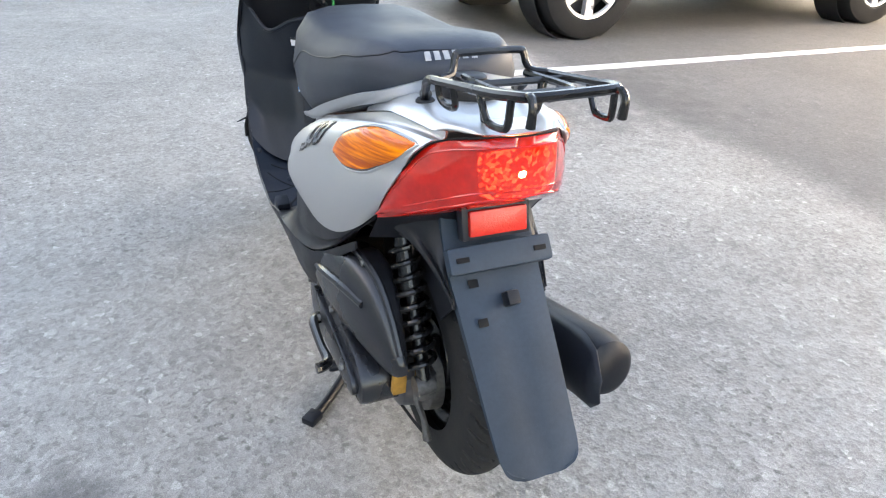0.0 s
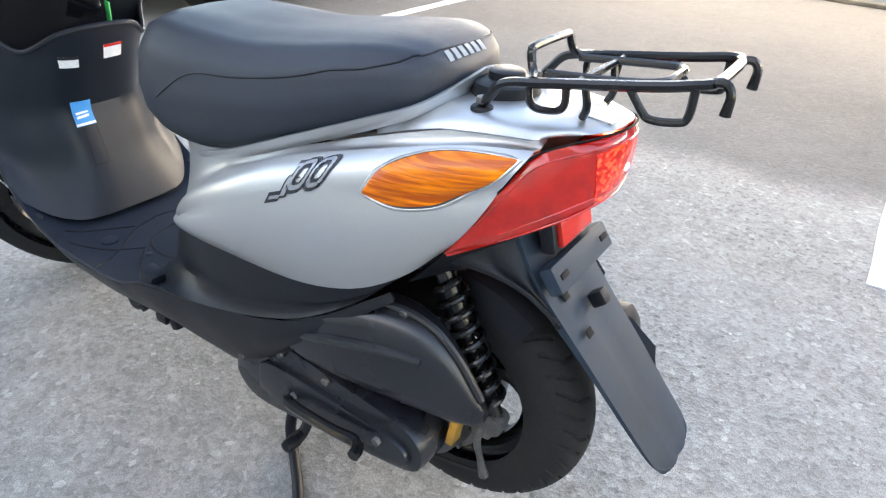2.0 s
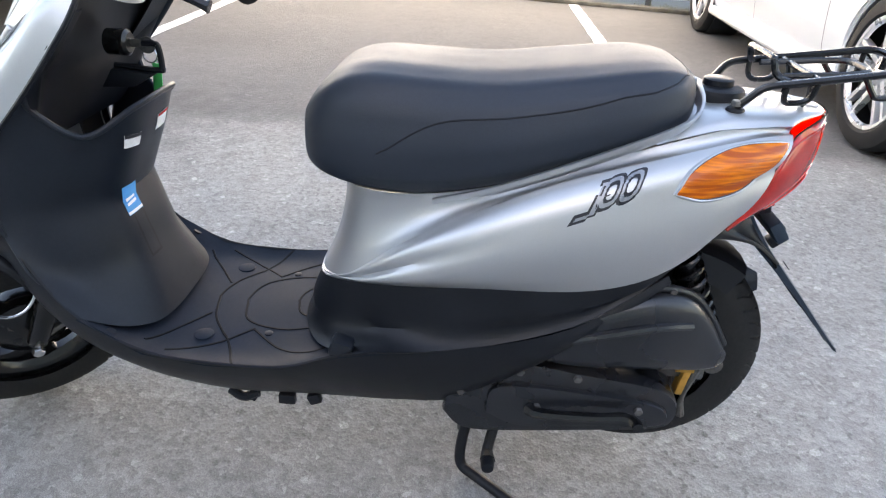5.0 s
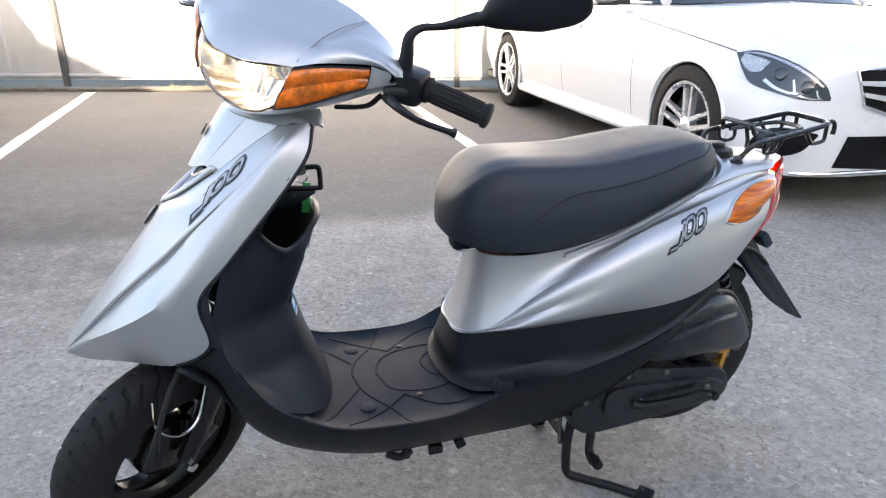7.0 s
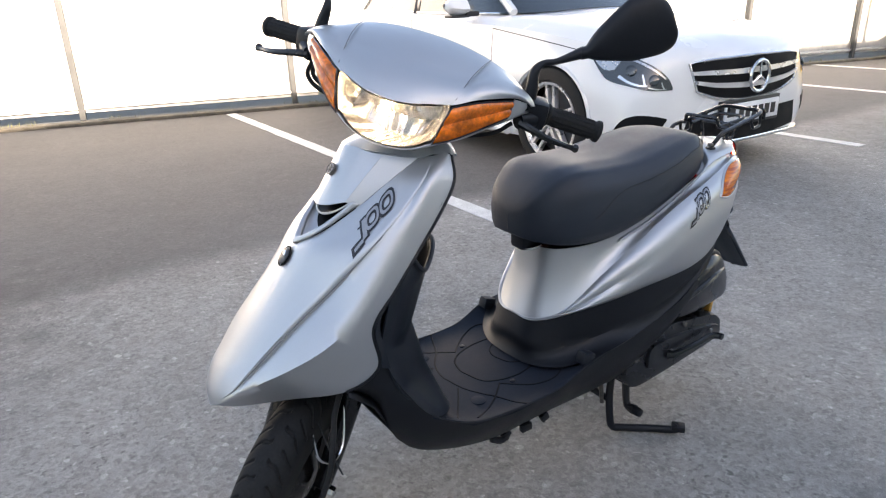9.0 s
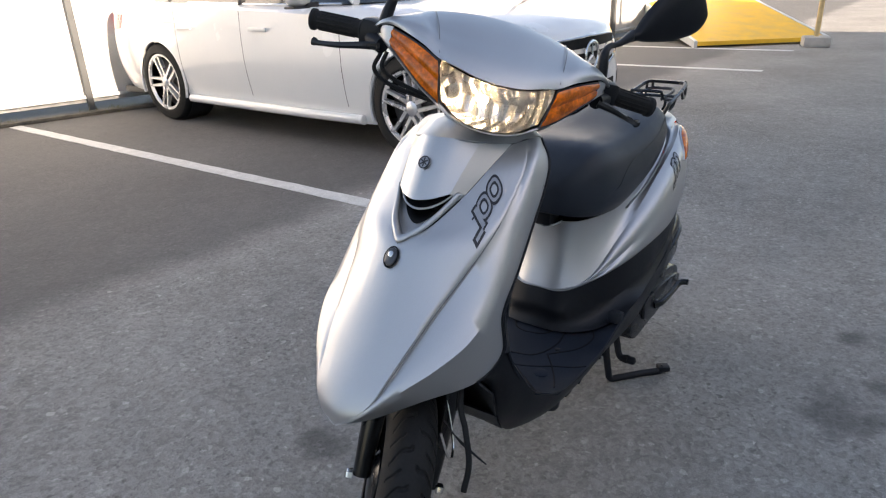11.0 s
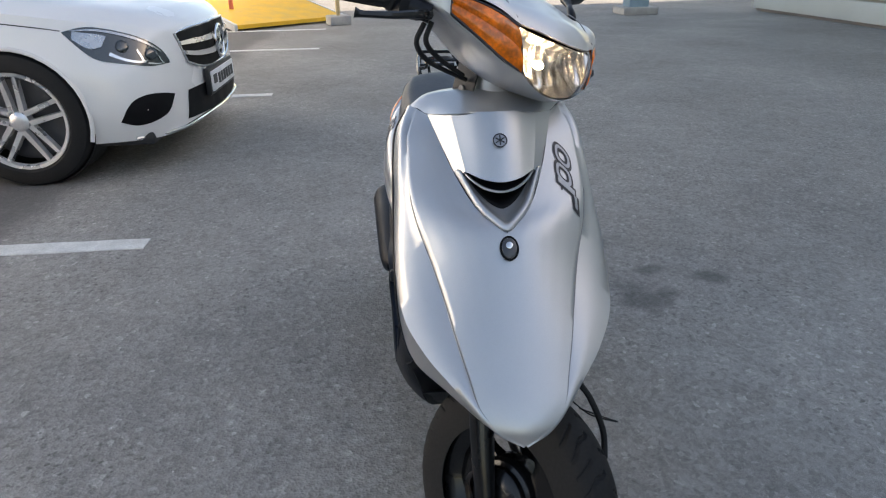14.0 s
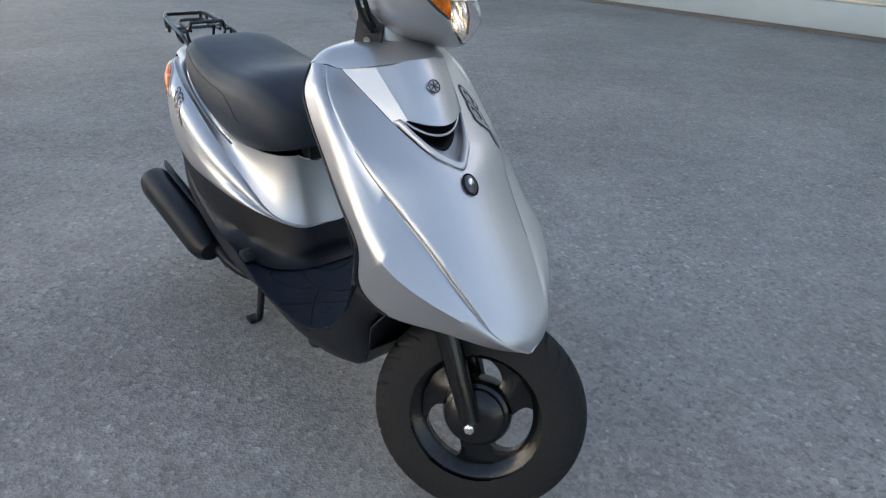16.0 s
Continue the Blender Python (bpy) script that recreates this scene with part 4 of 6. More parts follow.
# ---------------------------------------------------------------- motor scooter
scooter = thing("motor_scooter", "silver and black motor scooter on its centre stand, lamps lit", "scooter")
STEER_P = V(0, 0.81, 0.85)
STEER_U = V(0, -0.30, 0.639).normalized()
STEER = Matrix.Translation(STEER_P) @ Matrix.Rotation(radians(42), 4, STEER_U) @ Matrix.Translation(-STEER_P)


def pts(text):
    """Points written as 'x y z, x y z, ...'."""
    return [V(*[float(v) for v in p.split()]) for p in text.split(",")]


# front cowl: the edge of the V panel running into the centre line, groove, groove bottom, outer fold, and rear edge
COWL_C = pts(".108 .857 .822, .092 .905 .788, .074 .955 .750, .043 1.017 .706, 0 1.057 .680, 0 1.083 .648, 0 1.118 .602, 0 1.156 .555, 0 1.194 .509, 0 1.222 .476, 0 1.242 .446, 0 1.245 .420")
COWL_G = pts(".125 .833 .828, .143 .868 .795, .147 .905 .758, .146 .955 .715, .136 1.0 .675, .116 1.05 .627, .10 1.10 .585, .087 1.146 .543, .073 1.188 .50, .062 1.218 .468, .036 1.238 .442, .0015 1.2445 .420")
COWL_G2 = [p + V(.003, -.009, -.0035) * w for p, w in zip(COWL_G, (.1, .15, .2, .3, .6, 1, 1.2, 1.2, .9, .4, .05, .02))]
COWL_E = pts(".14 .811 .83, .157 .852 .797, .164 .89 .752, .169 .935 .695, .174 .99 .636, .174 1.04 .582, .164 1.09 .546, .134 1.142 .513, .10 1.182 .486, .07 1.212 .458, .038 1.234 .435, .0015 1.2435 .419")
COWL_F = pts(".139 .806 .826, .162 .817 .790, .170 .845 .750, .173 .893 .692, .177 .952 .625, .177 1.0 .566, .172 .993 .486, .154 1.05 .449, .10 1.135 .438, .056 1.195 .426, .030 1.224 .422, .0015 1.241 .417")


def cowl_rail(u):
    """A rail between centre line and groove, on an arc that is level at the centre."""
    out = []
    for i, (c, g) in enumerate(zip(COWL_C, COWL_G)):
        n_ = V(0, .8, .6)
        k = (c - g).dot(n_) / 4 if i > 3 else (0, .001, .002, .004)[i]
        out.append(c.lerp(g, u) + n_ * k * 4 * u * (1 - u))
    return out


COWL = [COWL_C] + [cowl_rail(u) for u in (.2, .4, .6, .8)] + [COWL_G, COWL_G2, COWL_E, COWL_F]
COWL_CROWN = [0, 0, 0, 0, 0, 0.0, 0.003, 0.0]
cowl = part("front_cowl", patch(COWL, 60, 3, COWL_CROWN, (0, 0.9, 0.55), thick=0.003), M_SILVER, scooter, "silver painted front cowl", sharp=55)
lid_f = pts("0 .940 .842, .035 .931 .840, .07 .908 .834, .108 .857 .824, .125 .833 .830, .14 .811 .824")
lid_m = pts("0 .85 .862, .03 .849 .861, .06 .845 .859, .095 .83 .853, .115 .815 .845, .135 .80 .828")
lid_b = pts("0 .79 .858, .03 .79 .857, .06 .79 .854, .09 .79 .849, .112 .788 .84, .13 .788 .822")
part("cowl_top", patch([lid_f, lid_m, lid_b], 20, 4, 0.002, (0, 0.85, 0.6), thick=0.003), M_SILVER, scooter)

# inner leg shield
ish = [pts(s) for s in (
    "0 .792 .30, .07 .795 .30, .115 .81 .302, .15 .845 .315, .182 .892 .346",
    "0 .828 .40, .065 .835 .40, .11 .872 .40, .15 .925 .405, .181 .955 .425",
    "0 .857 .50, .07 .864 .50, .115 .905 .50, .155 .955 .505, .174 .99 .515",
    "0 .814 .60, .07 .825 .597, .118 .875 .592, .155 .925 .605, .174 .96 .62",
    "0 .797 .655, .07 .808 .648, .12 .858 .618, .152 .90 .660, .170 .897 .690")]
part("inner_leg_shield", patch(ish, 24, 6, 0.0, (0, 1.0, 0.5), thick=0.004), M_SHIELD, scooter, "black plastic inner leg shield")
up_sh = [pts(s) for s in (
    "0 .93 .60, .07 .93 .60, .12 .925 .605, .152 .902 .655, .173 .893 .692",
    "0 .905 .70, .07 .905 .70, .12 .895 .71, .15 .865 .735, .168 .846 .752",
    "0 .845 .828, .07 .84 .829, .11 .82 .829, .13 .808 .829, .139 .806 .828")]
part("glove_box", patch(up_sh, 20, 6, 0.0, (0, 1.1, 0.7), thick=0.004), M_BLACK, scooter)

part("pocket_rim", tube([V(-p.x, p.y, p.z) for p in reversed(ish[4][1:])] + ish[4], .005, 50, 8), M_SHIELD, scooter)
EDGE = cr(COWL_F, 67)
lip_a = [p + V(.0003, -.001, 0) for p in EDGE[:37]]
back = patch([[p + V(-.002, .002, 0) for p in EDGE[6:43]], [p + V(-.055, .012, 0) for p in EDGE[6:43]]], 40, 3, 0, (0, 1.1, .6), mirror=False, thick=.003)
part("shield_backing", mirrored(back), M_BLACK, scooter)
part("shield_backing", back, M_BLACK, scooter)
lip_b = pts(".142 .818 .82, .153 .836 .782, .160 .866 .742, .166 .905 .688, .170 .962 .622, .172 .988 .565, .172 .972 .478")
lip = patch([lip_a, cr(lip_b, 37)], 40, 3, 0, (0, 1.0, 0.6), mirror=False, thick=0.004)
part("shield_edge", mirrored(lip), M_SHIELD, scooter)
part("shield_edge", lip, M_SHIELD, scooter)
for sx in (-1, 1):
    part("edge_piping", tube([V(sx * p.x, p.y, p.z) for p in EDGE[:43]], .003, 60, 6), M_BLACK, scooter)

# side sills, under cover, floor
rim = pts(".138 1.03 .45, .166 .982 .482, .179 .952 .43, .185 .895 .352, .188 .80 .298, .19 .70 .286, .192 .58 .29, .196 .49 .325, .19 .40 .338, .19 .275 .358, .182 .14 .40, .148 .015 .478")
low = pts(".134 1.035 .44, .144 .99 .40, .138 .955 .31, .12 .895 .236, .11 .80 .188, .105 .70 .164, .10 .62 .16, .12 .50 .18, .14 .40 .20, .15 .30 .225, .165 .15 .345, .144 .02 .472")
sill = patch([rim, low], 44, 6, 0.012, (0, 0.6, 0.3), mirror=False, thick=0.004)
part("side_sill", mirrored(sill), M_BLACK, scooter)
part("side_sill", sill, M_BLACK, scooter)
cen = [V(0, p.y, p.z - 0.004) for p in low[2:8]]
part("under_cover", patch([low[2:8], cen], 20, 5, 0.0, (0, 0.7, 0.4), thick=0.004), M_BLACK, scooter)
wheel_well = [pts(s) for s in ("0 1.0 .47, .08 1.02 .46, .165 1.05 .443", "0 .95 .40, .07 .96 .39, .155 1.0 .395", "0 .90 .30, .07 .92 .29, .13 .945 .29", "0 .89 .24, .06 .90 .24, .118 .91 .246")]
part("inner_fender", patch(wheel_well, 12, 4, 0, (0, 0.8, 0.4), thick=0.003), M_BLACK, scooter)
fl = [pts(s) for s in (
    "0 .85 .300, .08 .85 .298, .13 .86 .305, .184 .893 .349",
    "0 .80 .288, .08 .80 .286, .14 .80 .285, .186 .80 .294",
    "0 .70 .28, .09 .70 .278, .15 .70 .276, .188 .70 .283",
    "0 .60 .288, .09 .60 .284, .15 .60 .282, .19 .58 .289",
    "0 .52 .296, .09 .52 .292, .15 .51 .298, .194 .49 .324",
    "0 .44 .30, .09 .44 .30, .15 .43 .32, .189 .40 .337")]
part("floorboard", patch(fl, 24, 5, 0, (0, 0.7, 0.0), thick=0.004), M_FLOOR, scooter, "blue-grey plastic floorboard with moulded grooves")

# rear body
b_top = pts("0 .502 .552, .044 .498 .552, .080 .472 .554, .114 .40 .563, .126 .30 .583, .121 .18 .618, .113 .06 .658, .096 -.06 .690, .072 -.132 .689")
b_cr = pts("0 .545 .394, .056 .536 .394, .106 .488 .418, .136 .405 .492, .150 .31 .552, .151 .19 .610, .141 .06 .650, .116 -.055 .676, .086 -.126 .678")
b_mid = pts("0 .546 .391, .058 .537 .391, .11 .488 .413, .157 .40 .466, .185 .29 .522, .188 .17 .572, .172 .06 .606, .146 -.035 .626, .114 -.105 .639")
b_low = pts("0 .546 .388, .06 .537 .388, .112 .49 .408, .155 .40 .432, .176 .29 .450, .178 .15 .458, .168 .06 .476, .152 -.005 .511, .132 -.05 .553")
part("seat_post_cover", patch([b_top, b_cr], 36, 8, -0.009, (0, 0.3, 0.5), thick=0.003), M_SILVER, scooter, "silver painted panel under the seat", sharp=40)
side = patch([b_cr, b_mid, b_low], 40, 7, [0.009, 0.011], (0, 0.3, 0.5), mirror=False, thick=0.003, ease=0.4)
part("side_cover", mirrored(side), M_SILVER, scooter, "silver painted side cover", sharp=40)
part("side_cover", side, M_SILVER, scooter, "silver painted side cover", sharp=40)
s_mid = pts("0 .563 .345, .07 .553 .335, .125 .488 .338, .162 .395 .36, .18 .28 .392, .18 .15 .425, .169 .06 .462, .152 .005 .502, .133 -.045 .547")
s_low = pts("0 .578 .297, .08 .565 .295, .15 .52 .305, .194 .44 .335, .19 .30 .352, .184 .16 .395, .169 .07 .446, .152 .015 .492, .134 -.04 .541")
part("lower_skirt", patch([b_low, s_mid, s_low], 34, 5, [0.0, -0.006], (0, 0.3, 0.35), thick=0.003), M_BLACK, scooter)
deck = [pts(s) for s in ("0 .08 .69, .05 .08 .69, .10 .07 .668, .113 .06 .66", "0 -.02 .702, .06 -.02 .70, .09 -.03 .696, .104 -.02 .683", "0 -.12 .704, .05 -.115 .703, .075 -.115 .699, .088 -.12 .69", "0 -.19 .70, .022 -.188 .699, .045 -.175 .697, .074 -.13 .690")]
part("tail_top", patch(deck, 20, 5, 0.002, (0, 0, 0.5), thick=0.003), M_SILVER, scooter)

# tail lamp
t_top = pts(".133 -.052 .554, .128 -.078 .598, .113 -.106 .639, .088 -.13 .675, .046 -.181 .694, 0 -.195 .697")
t_mid = pts(".133 -.053 .552, .116 -.097 .572, .094 -.137 .592, .07 -.166 .607, .042 -.182 .616, 0 -.188 .617")
t_low = pts(".132 -.052 .55, .10 -.085 .563, .075 -.112 .574, .055 -.127 .581, .036 -.134 .585, 0 -.138 .587")
tail = part("tail_lamp", patch([t_top, t_mid, t_low], 26, 6, [0.005, 0.004], (0, 0, 0.62), thick=0.002), M_REDLENS, scooter, "glossy red tail lamp lens, lit", sharp=60)
und = [pts(s) for s in (".131 -.05 .548, .098 -.083 .561, .073 -.11 .572, .053 -.125 .579, .034 -.132 .583, 0 -.136 .585", ".13 .0 .49, .10 -.03 .50, .08 -.06 .515, .06 -.085 .53, .03 -.10 .54, 0 -.10 .54")]
part("tail_underside", patch(und, 16, 3, 0, (0, 0, 0.7), thick=0.003), M_BLACK, scooter)

# seat
S = []
for y, w, top, bot in ((0.566, 0.001, 0.635, 0.602), (0.563, 0.035, 0.650, 0.592), (0.553, 0.070, 0.671, 0.585), (0.53, 0.104, 0.700, 0.579), (0.495, 0.127, 0.728, 0.573), (0.45, 0.14, 0.7395, 0.569), (0.38, 0.147, 0.738, 0.568), (0.28, 0.15, 0.7375, 0.588), (0.18, 0.146, 0.749, 0.62), (0.09, 0.132, 0.76, 0.65), (0.045, 0.112, 0.758, 0.665), (0.02, 0.09, 0.748, 0.675), (0.004, 0.05, 0.732, 0.685), (0.0, 0.001, 0.715, 0.70)):
    h = top - bot
    S.append([V(0, y, top), V(w * .45, y, top - h * .012), V(w * .76, y, top - h * .075), V(w * .93, y, top - h * .27), V(w, y, top - h * .58), V(w * .96, y, bot + h * .16), V(w * .86, y, bot + h * .02), V(w * .4, y, bot), V(0, y, bot)])
seat_rails = [[r[k] for r in S] for k in range(9)]
bm = patch(seat_rails, 44, 3, 0, (0, 0.3, 0.66))
seat = part("seat", bm, M_SEAT, scooter, "black vinyl seat", sharp=60)


# wheels
def tyre(width, radius, rim_r, seg=520, grooves=20):
    """A tyre about x with moulded slanted tread grooves."""
    prof = []
    for k in range(57):
        a = math.pi * k / 56
        prof.append((-math.cos(a) * width / 2, rim_r + (radius - rim_r) * math.sin(a) ** 0.55))
    rows = []
    for k, (x, r) in enumerate(prof):
        q = abs(x) / (width / 2)
        row = []
        for j in range(seg):
            ph = (j / seg * grooves + 0.62 * q ** 1.3 + 0.06 * math.sin(9 * q) + (0.5 if x > 0 else 0)) % 1
            deep = max(0.0, 1 - abs(ph - 0.12) / 0.065) if 0.10 < q < 0.86 else 0.0
            ph2 = (j / seg * grooves + 0.62 * q ** 1.3 + 0.5 + (0.5 if x > 0 else 0)) % 1
            deep = max(deep, max(0.0, 1 - abs(ph2 - 0.12) / 0.055) if 0.42 < q < 0.9 else 0.0)
            rr = r - 0.0045 * min(1.0, deep * 2.2)
            a = 2 * math.pi * j / seg
            row.append(V(x, rr * math.cos(a), rr * math.sin(a)))
        rows.append(row)
    bm = grid_mesh(rows, closed_v=True)
    bmesh.ops.recalc_face_normals(bm, faces=bm.faces)
    return bm


def scooter_rim(width, rr, spokes=3):
    """A cast rim: barrel with lips, hub drum and swept spokes."""
    hw = width / 2
    barrel = lathe([(-hw, rr + .008), (-hw + .004, rr + .008), (-hw + .008, rr - .004), (-hw + .02, rr - .016), (hw - .02, rr - .016), (hw - .008, rr - .004), (hw - .004, rr + .008), (hw, rr + .008), (hw, rr + .004), (hw - .01, rr - .012), (hw - .02, rr - .022), (-hw + .02, rr - .022), (-hw + .01, rr - .012), (-hw, rr + .004), (-hw, rr + .008)], 56, fill=False)
    hub = lathe([(-.042, .0), (-.042, .03), (-.034, .045), (-.026, .062), (-.016, .067), (.016, .067), (.026, .062), (.034, .045), (.042, .03), (.042, 0)], 40)
    sp = []
    for k in range(spokes):
        a0 = 2 * math.pi * k / spokes
        rows = []
        for i in range(11):
            t = i / 10
            r = .05 + (rr - .068) * t
            a = a0 + 0.45 * t
            half = radians(24 + 62 * (t - .5) ** 2)
            th = .018 - .006 * t
            front = [V(th - .004 * abs(c) ** 3, r * math.cos(a + half * c), r * math.sin(a + half * c)) for c in (-1, -.6, 0, .6, 1)]
            rows.append(front + [V(-p.x, p.y, p.z) for p in reversed(front)])
        b = grid_mesh(rows, closed_v=True)
        bmesh.ops.recalc_face_normals(b, faces=b.faces)
        sp.append(b)
    return barrel, hub, sp


REAR = Matrix.Translation((0, -0.010, 0.259))


def scooter_wheel(name, width, m):
    barrel, hub, sp = scooter_rim(width, 0.128)
    w = part(name, barrel, M_GLOSSBLACK, scooter, "black cast wheel", m=m)
    part("hub", hub, M_GLOSSBLACK, w, m=m)
    for b in sp:
        part("spoke", b, M_GLOSSBLACK, w, m=m)
    return w


rw = scooter_wheel("rear_wheel", 0.06, REAR)
part("tyre", tyre(0.094, 0.208, 0.126), M_RUBBER, rw, m=REAR, sharp=24)
FRONT = STEER @ Matrix.Translation((0, 1.122, 0.209))
fw = scooter_wheel("front_wheel", 0.056, FRONT @ Matrix.Rotation(0.5, 4, "X"))
part("tyre", tyre(0.09, 0.206, 0.126), M_RUBBER, fw, m=FRONT, sharp=24)


# --- front details: raised panel with the air vent
vp_top = pts("0 .941 .843, .036 .929 .841, .072 .898 .836")
vp_up = pts("0 1.006 .745, .03 .997 .748, .056 .976 .755")
part("vent_panel", patch([vp_top, vp_up], 14, 6, 0.001, (0, 0.9, 0.6), thick=0.003), M_SILVER, scooter, "raised silver panel above the air vent")
vf_in = pts(".072 .898 .836, .064 .937 .796, .056 .976 .755")
vf_out = pts(".108 .857 .823, .091 .907 .787, .070 .962 .744")
facet = patch([vf_in, vf_out], 14, 4, 0.0, (0, 0.9, 0.6), mirror=False, thick=0.003)
part("panel_flank", mirrored(facet), M_SILVER, scooter)
part("panel_flank", facet, M_SILVER, scooter)
vl_out = pts(".0735 .957 .751, .060 .984 .731, .043 1.019 .708, .022 1.042 .692, 0 1.0585 .682")
vl_mid = pts(".067 .966 .757, .055 .989 .738, .038 1.02 .715, .019 1.04 .70, 0 1.054 .691")
vl_in = pts(".060 .969 .752, .048 .987 .733, .032 1.011 .713, .016 1.027 .70, 0 1.038 .692")
part("vent_frame", patch([vl_out, vl_mid, vl_in], 24, 3, [.001, .001], (0, 0.9, 0.6), thick=0.002), M_SILVER, scooter, sharp=70)
bowl_in = pts(".058 .962 .750, .044 .977 .73, .028 .994 .714, .013 1.003 .704, 0 1.006 .70")
part("vent_bowl", patch([vl_in, bowl_in], 20, 3, -.002, (0, 0.9, 0.6), thick=0.002), M_SILVER, scooter)
bowl_back = pts(".06 .945 .754, .045 .945 .735, .028 .945 .72, .013 .945 .712, 0 .945 .71")
bowl_top = pts(".057 .965 .760, .043 .978 .755, .028 .986 .752, .013 .991 .75, 0 .992 .749")
part("vent_recess", patch([bowl_in, bowl_back, bowl_top], 20, 3, 0, (0, 1.1, 0.74), thick=0.002), M_VOID, scooter)
bl = pts("-.056 .968 .751, -.045 .981 .741, -.025 .995 .731, 0 1.001 .727, .025 .995 .731, .045 .981 .741, .056 .968 .751")
blade = part("vent_blade", patch([bl, [p + V(0, -.03, .008) for p in bl]], 20, 2, 0, (0, 1.0, 0.6), mirror=False, thick=0.003), M_BLACK, scooter)
part("blade_edge", tube(bl, .0022, 24, 8), M_SILVER, blade)


def facing(p, nrm, spin=0.0):
    """A pose at p whose z looks along nrm and whose y stays as upright as it can."""
    n_ = Vector(nrm).normalized()
    up = V(0, 0, 1)
    x = up.cross(n_).normalized()
    y = n_.cross(x)
    return Matrix.Translation(p) @ Matrix((x, y, n_)).transposed().to_4x4() @ Matrix.Rotation(spin, 4, "Z")


def disc(r, h, m, seg=24, dome=0.0):
    bm = lathe([(0, r), (h * .7, r), (h, r * .86), (h + dome, 0)], seg)
    bm.transform(m @ Matrix.Rotation(-math.pi / 2, 4, "Y"))
    return bm


badge = part("round_badge", disc(.0115, .002, facing(V(0, .9715, .803), V(0, .84, .54))), M_DECALGREY, scooter, "small round silver badge")
part("badge_ring", tube([V(.0108 * math.cos(a), .0108 * math.sin(a), .0022) for a in [2 * math.pi * i / 24 for i in range(24)]], .0011, 0, 6, closed=True), M_DECAL, badge, m=facing(V(0, .9715, .803), V(0, .84, .54)))
for k in range(3):
    part("badge_mark", block((.002, .0165, .001), Matrix.Rotation(k * math.pi / 3, 4, "Z") @ Matrix.Translation((0, 0, .0026)), 0), M_DECAL, badge, m=facing(V(0, .9715, .803), V(0, .84, .54)))
mb = facing(V(0, 1.0755, .661), V(0, .78, .62))
lock = part("lock_plug", disc(.0145, .004, mb @ Matrix.Diagonal((.82, 1.12, 1, 1))), M_RIMGREY, scooter)
part("screw", disc(.0055, .0015, mb @ Matrix.Translation((0, .004, .004)), 16, .0), M_CHROME, lock)
part("plug_ring", tube([V(.0165 * .82 * math.cos(a), .0165 * 1.12 * math.sin(a), .001) for a in [2 * math.pi * i / 24 for i in range(24)]], .0016, 0, 6, closed=True), M_VOID, lock, m=mb)
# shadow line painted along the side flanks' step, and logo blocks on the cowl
COWL_SURF = surface_of(patch(COWL, 60, 8, COWL_CROWN, (0, 0.9, 0.55)))
SIDE_SURF = surface_of(patch([b_cr, b_mid, b_low], 60, 10, [0.009, 0.011], (0, 0.3, 0.5), mirror=True, ease=0.4))


MARK_O, MARK_T = (-.119, .994, .690), (-.132, .912, .768)


for sx in (-1, 1):
    gl = []
    for p in cr([(a + b) / 2 for a, b in zip(COWL_G, COWL_G2)][3:10], 40):
        hit, nrm, _, _ = COWL_SURF.find_nearest(V(sx * p.x, p.y, p.z))
        gl.append(hit)
    # thin grey tube: its colour stands for the shade in the step
    part("cowl_groove", tube(gl, [.0004] + [.0014] * 36 + [.001, .0007, .0004], 0, 6), M_JOINT_SHADE, scooter)


def slant_logo(surf, o, e1, e2, out, parent):
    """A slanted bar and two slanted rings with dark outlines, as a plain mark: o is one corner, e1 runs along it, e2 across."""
    o, e1, e2 = Vector(o), Vector(e1), Vector(e2)

    def quad(u0, u1, v0, v1, lift, material, name, sk=0.12):
        a = [o + e1 * (u0 + sk * v1) + e2 * v1, o + e1 * (u1 + sk * v1) + e2 * v1]
        b = [o + e1 * (u0 + sk * v0) + e2 * v0, o + e1 * (u1 + sk * v0) + e2 * v0]
        part(name, laid(surf, [a[0], a[0].lerp(a[1], .5), a[1]], [b[0], b[0].lerp(b[1], .5), b[1]], 5, 3, lift, .0004, out=Vector(out)), material, parent)

    def ring(uc, hu, vc, hv, big, small, lift, material):
        """A rounded slanted ring between two scales of its outline."""
        def loop(k):
            out = []
            for n in range(25):
                a = 2 * math.pi * n / 24
                c, d = math.cos(a), math.sin(a)
                c, d = math.copysign(abs(c) ** .75, c), math.copysign(abs(d) ** .75, d)
                v = vc + hv * k * d
                out.append(o + e1 * (uc + hu * k * c + .16 * (v - .5)) + e2 * v)
            return out
        part("decal", laid(surf, loop(big), loop(small), 49, 2, lift, .0004, out=Vector(out)), material, parent)

    for uc in (.50, .82):
        ring(uc, .155, .52, .50, 1.2, .42, .0012, M_DECAL)
        ring(uc, .155, .52, .50, .95, .66, .0018, M_DECALGREY)
    for u0, u1, v0, v1 in ((-.06, .22, -.34, .10), (.16, .34, -.2, 1.06)):
        quad(u0, u1, v0, v1, .0012, M_DECAL, "decal", .16)
    for u0, u1, v0, v1 in ((.0, .20, -.2, -.04), (.205, .29, -.1, .92)):
        quad(u0, u1, v0, v1, .0018, M_DECALGREY, "decal", .16)


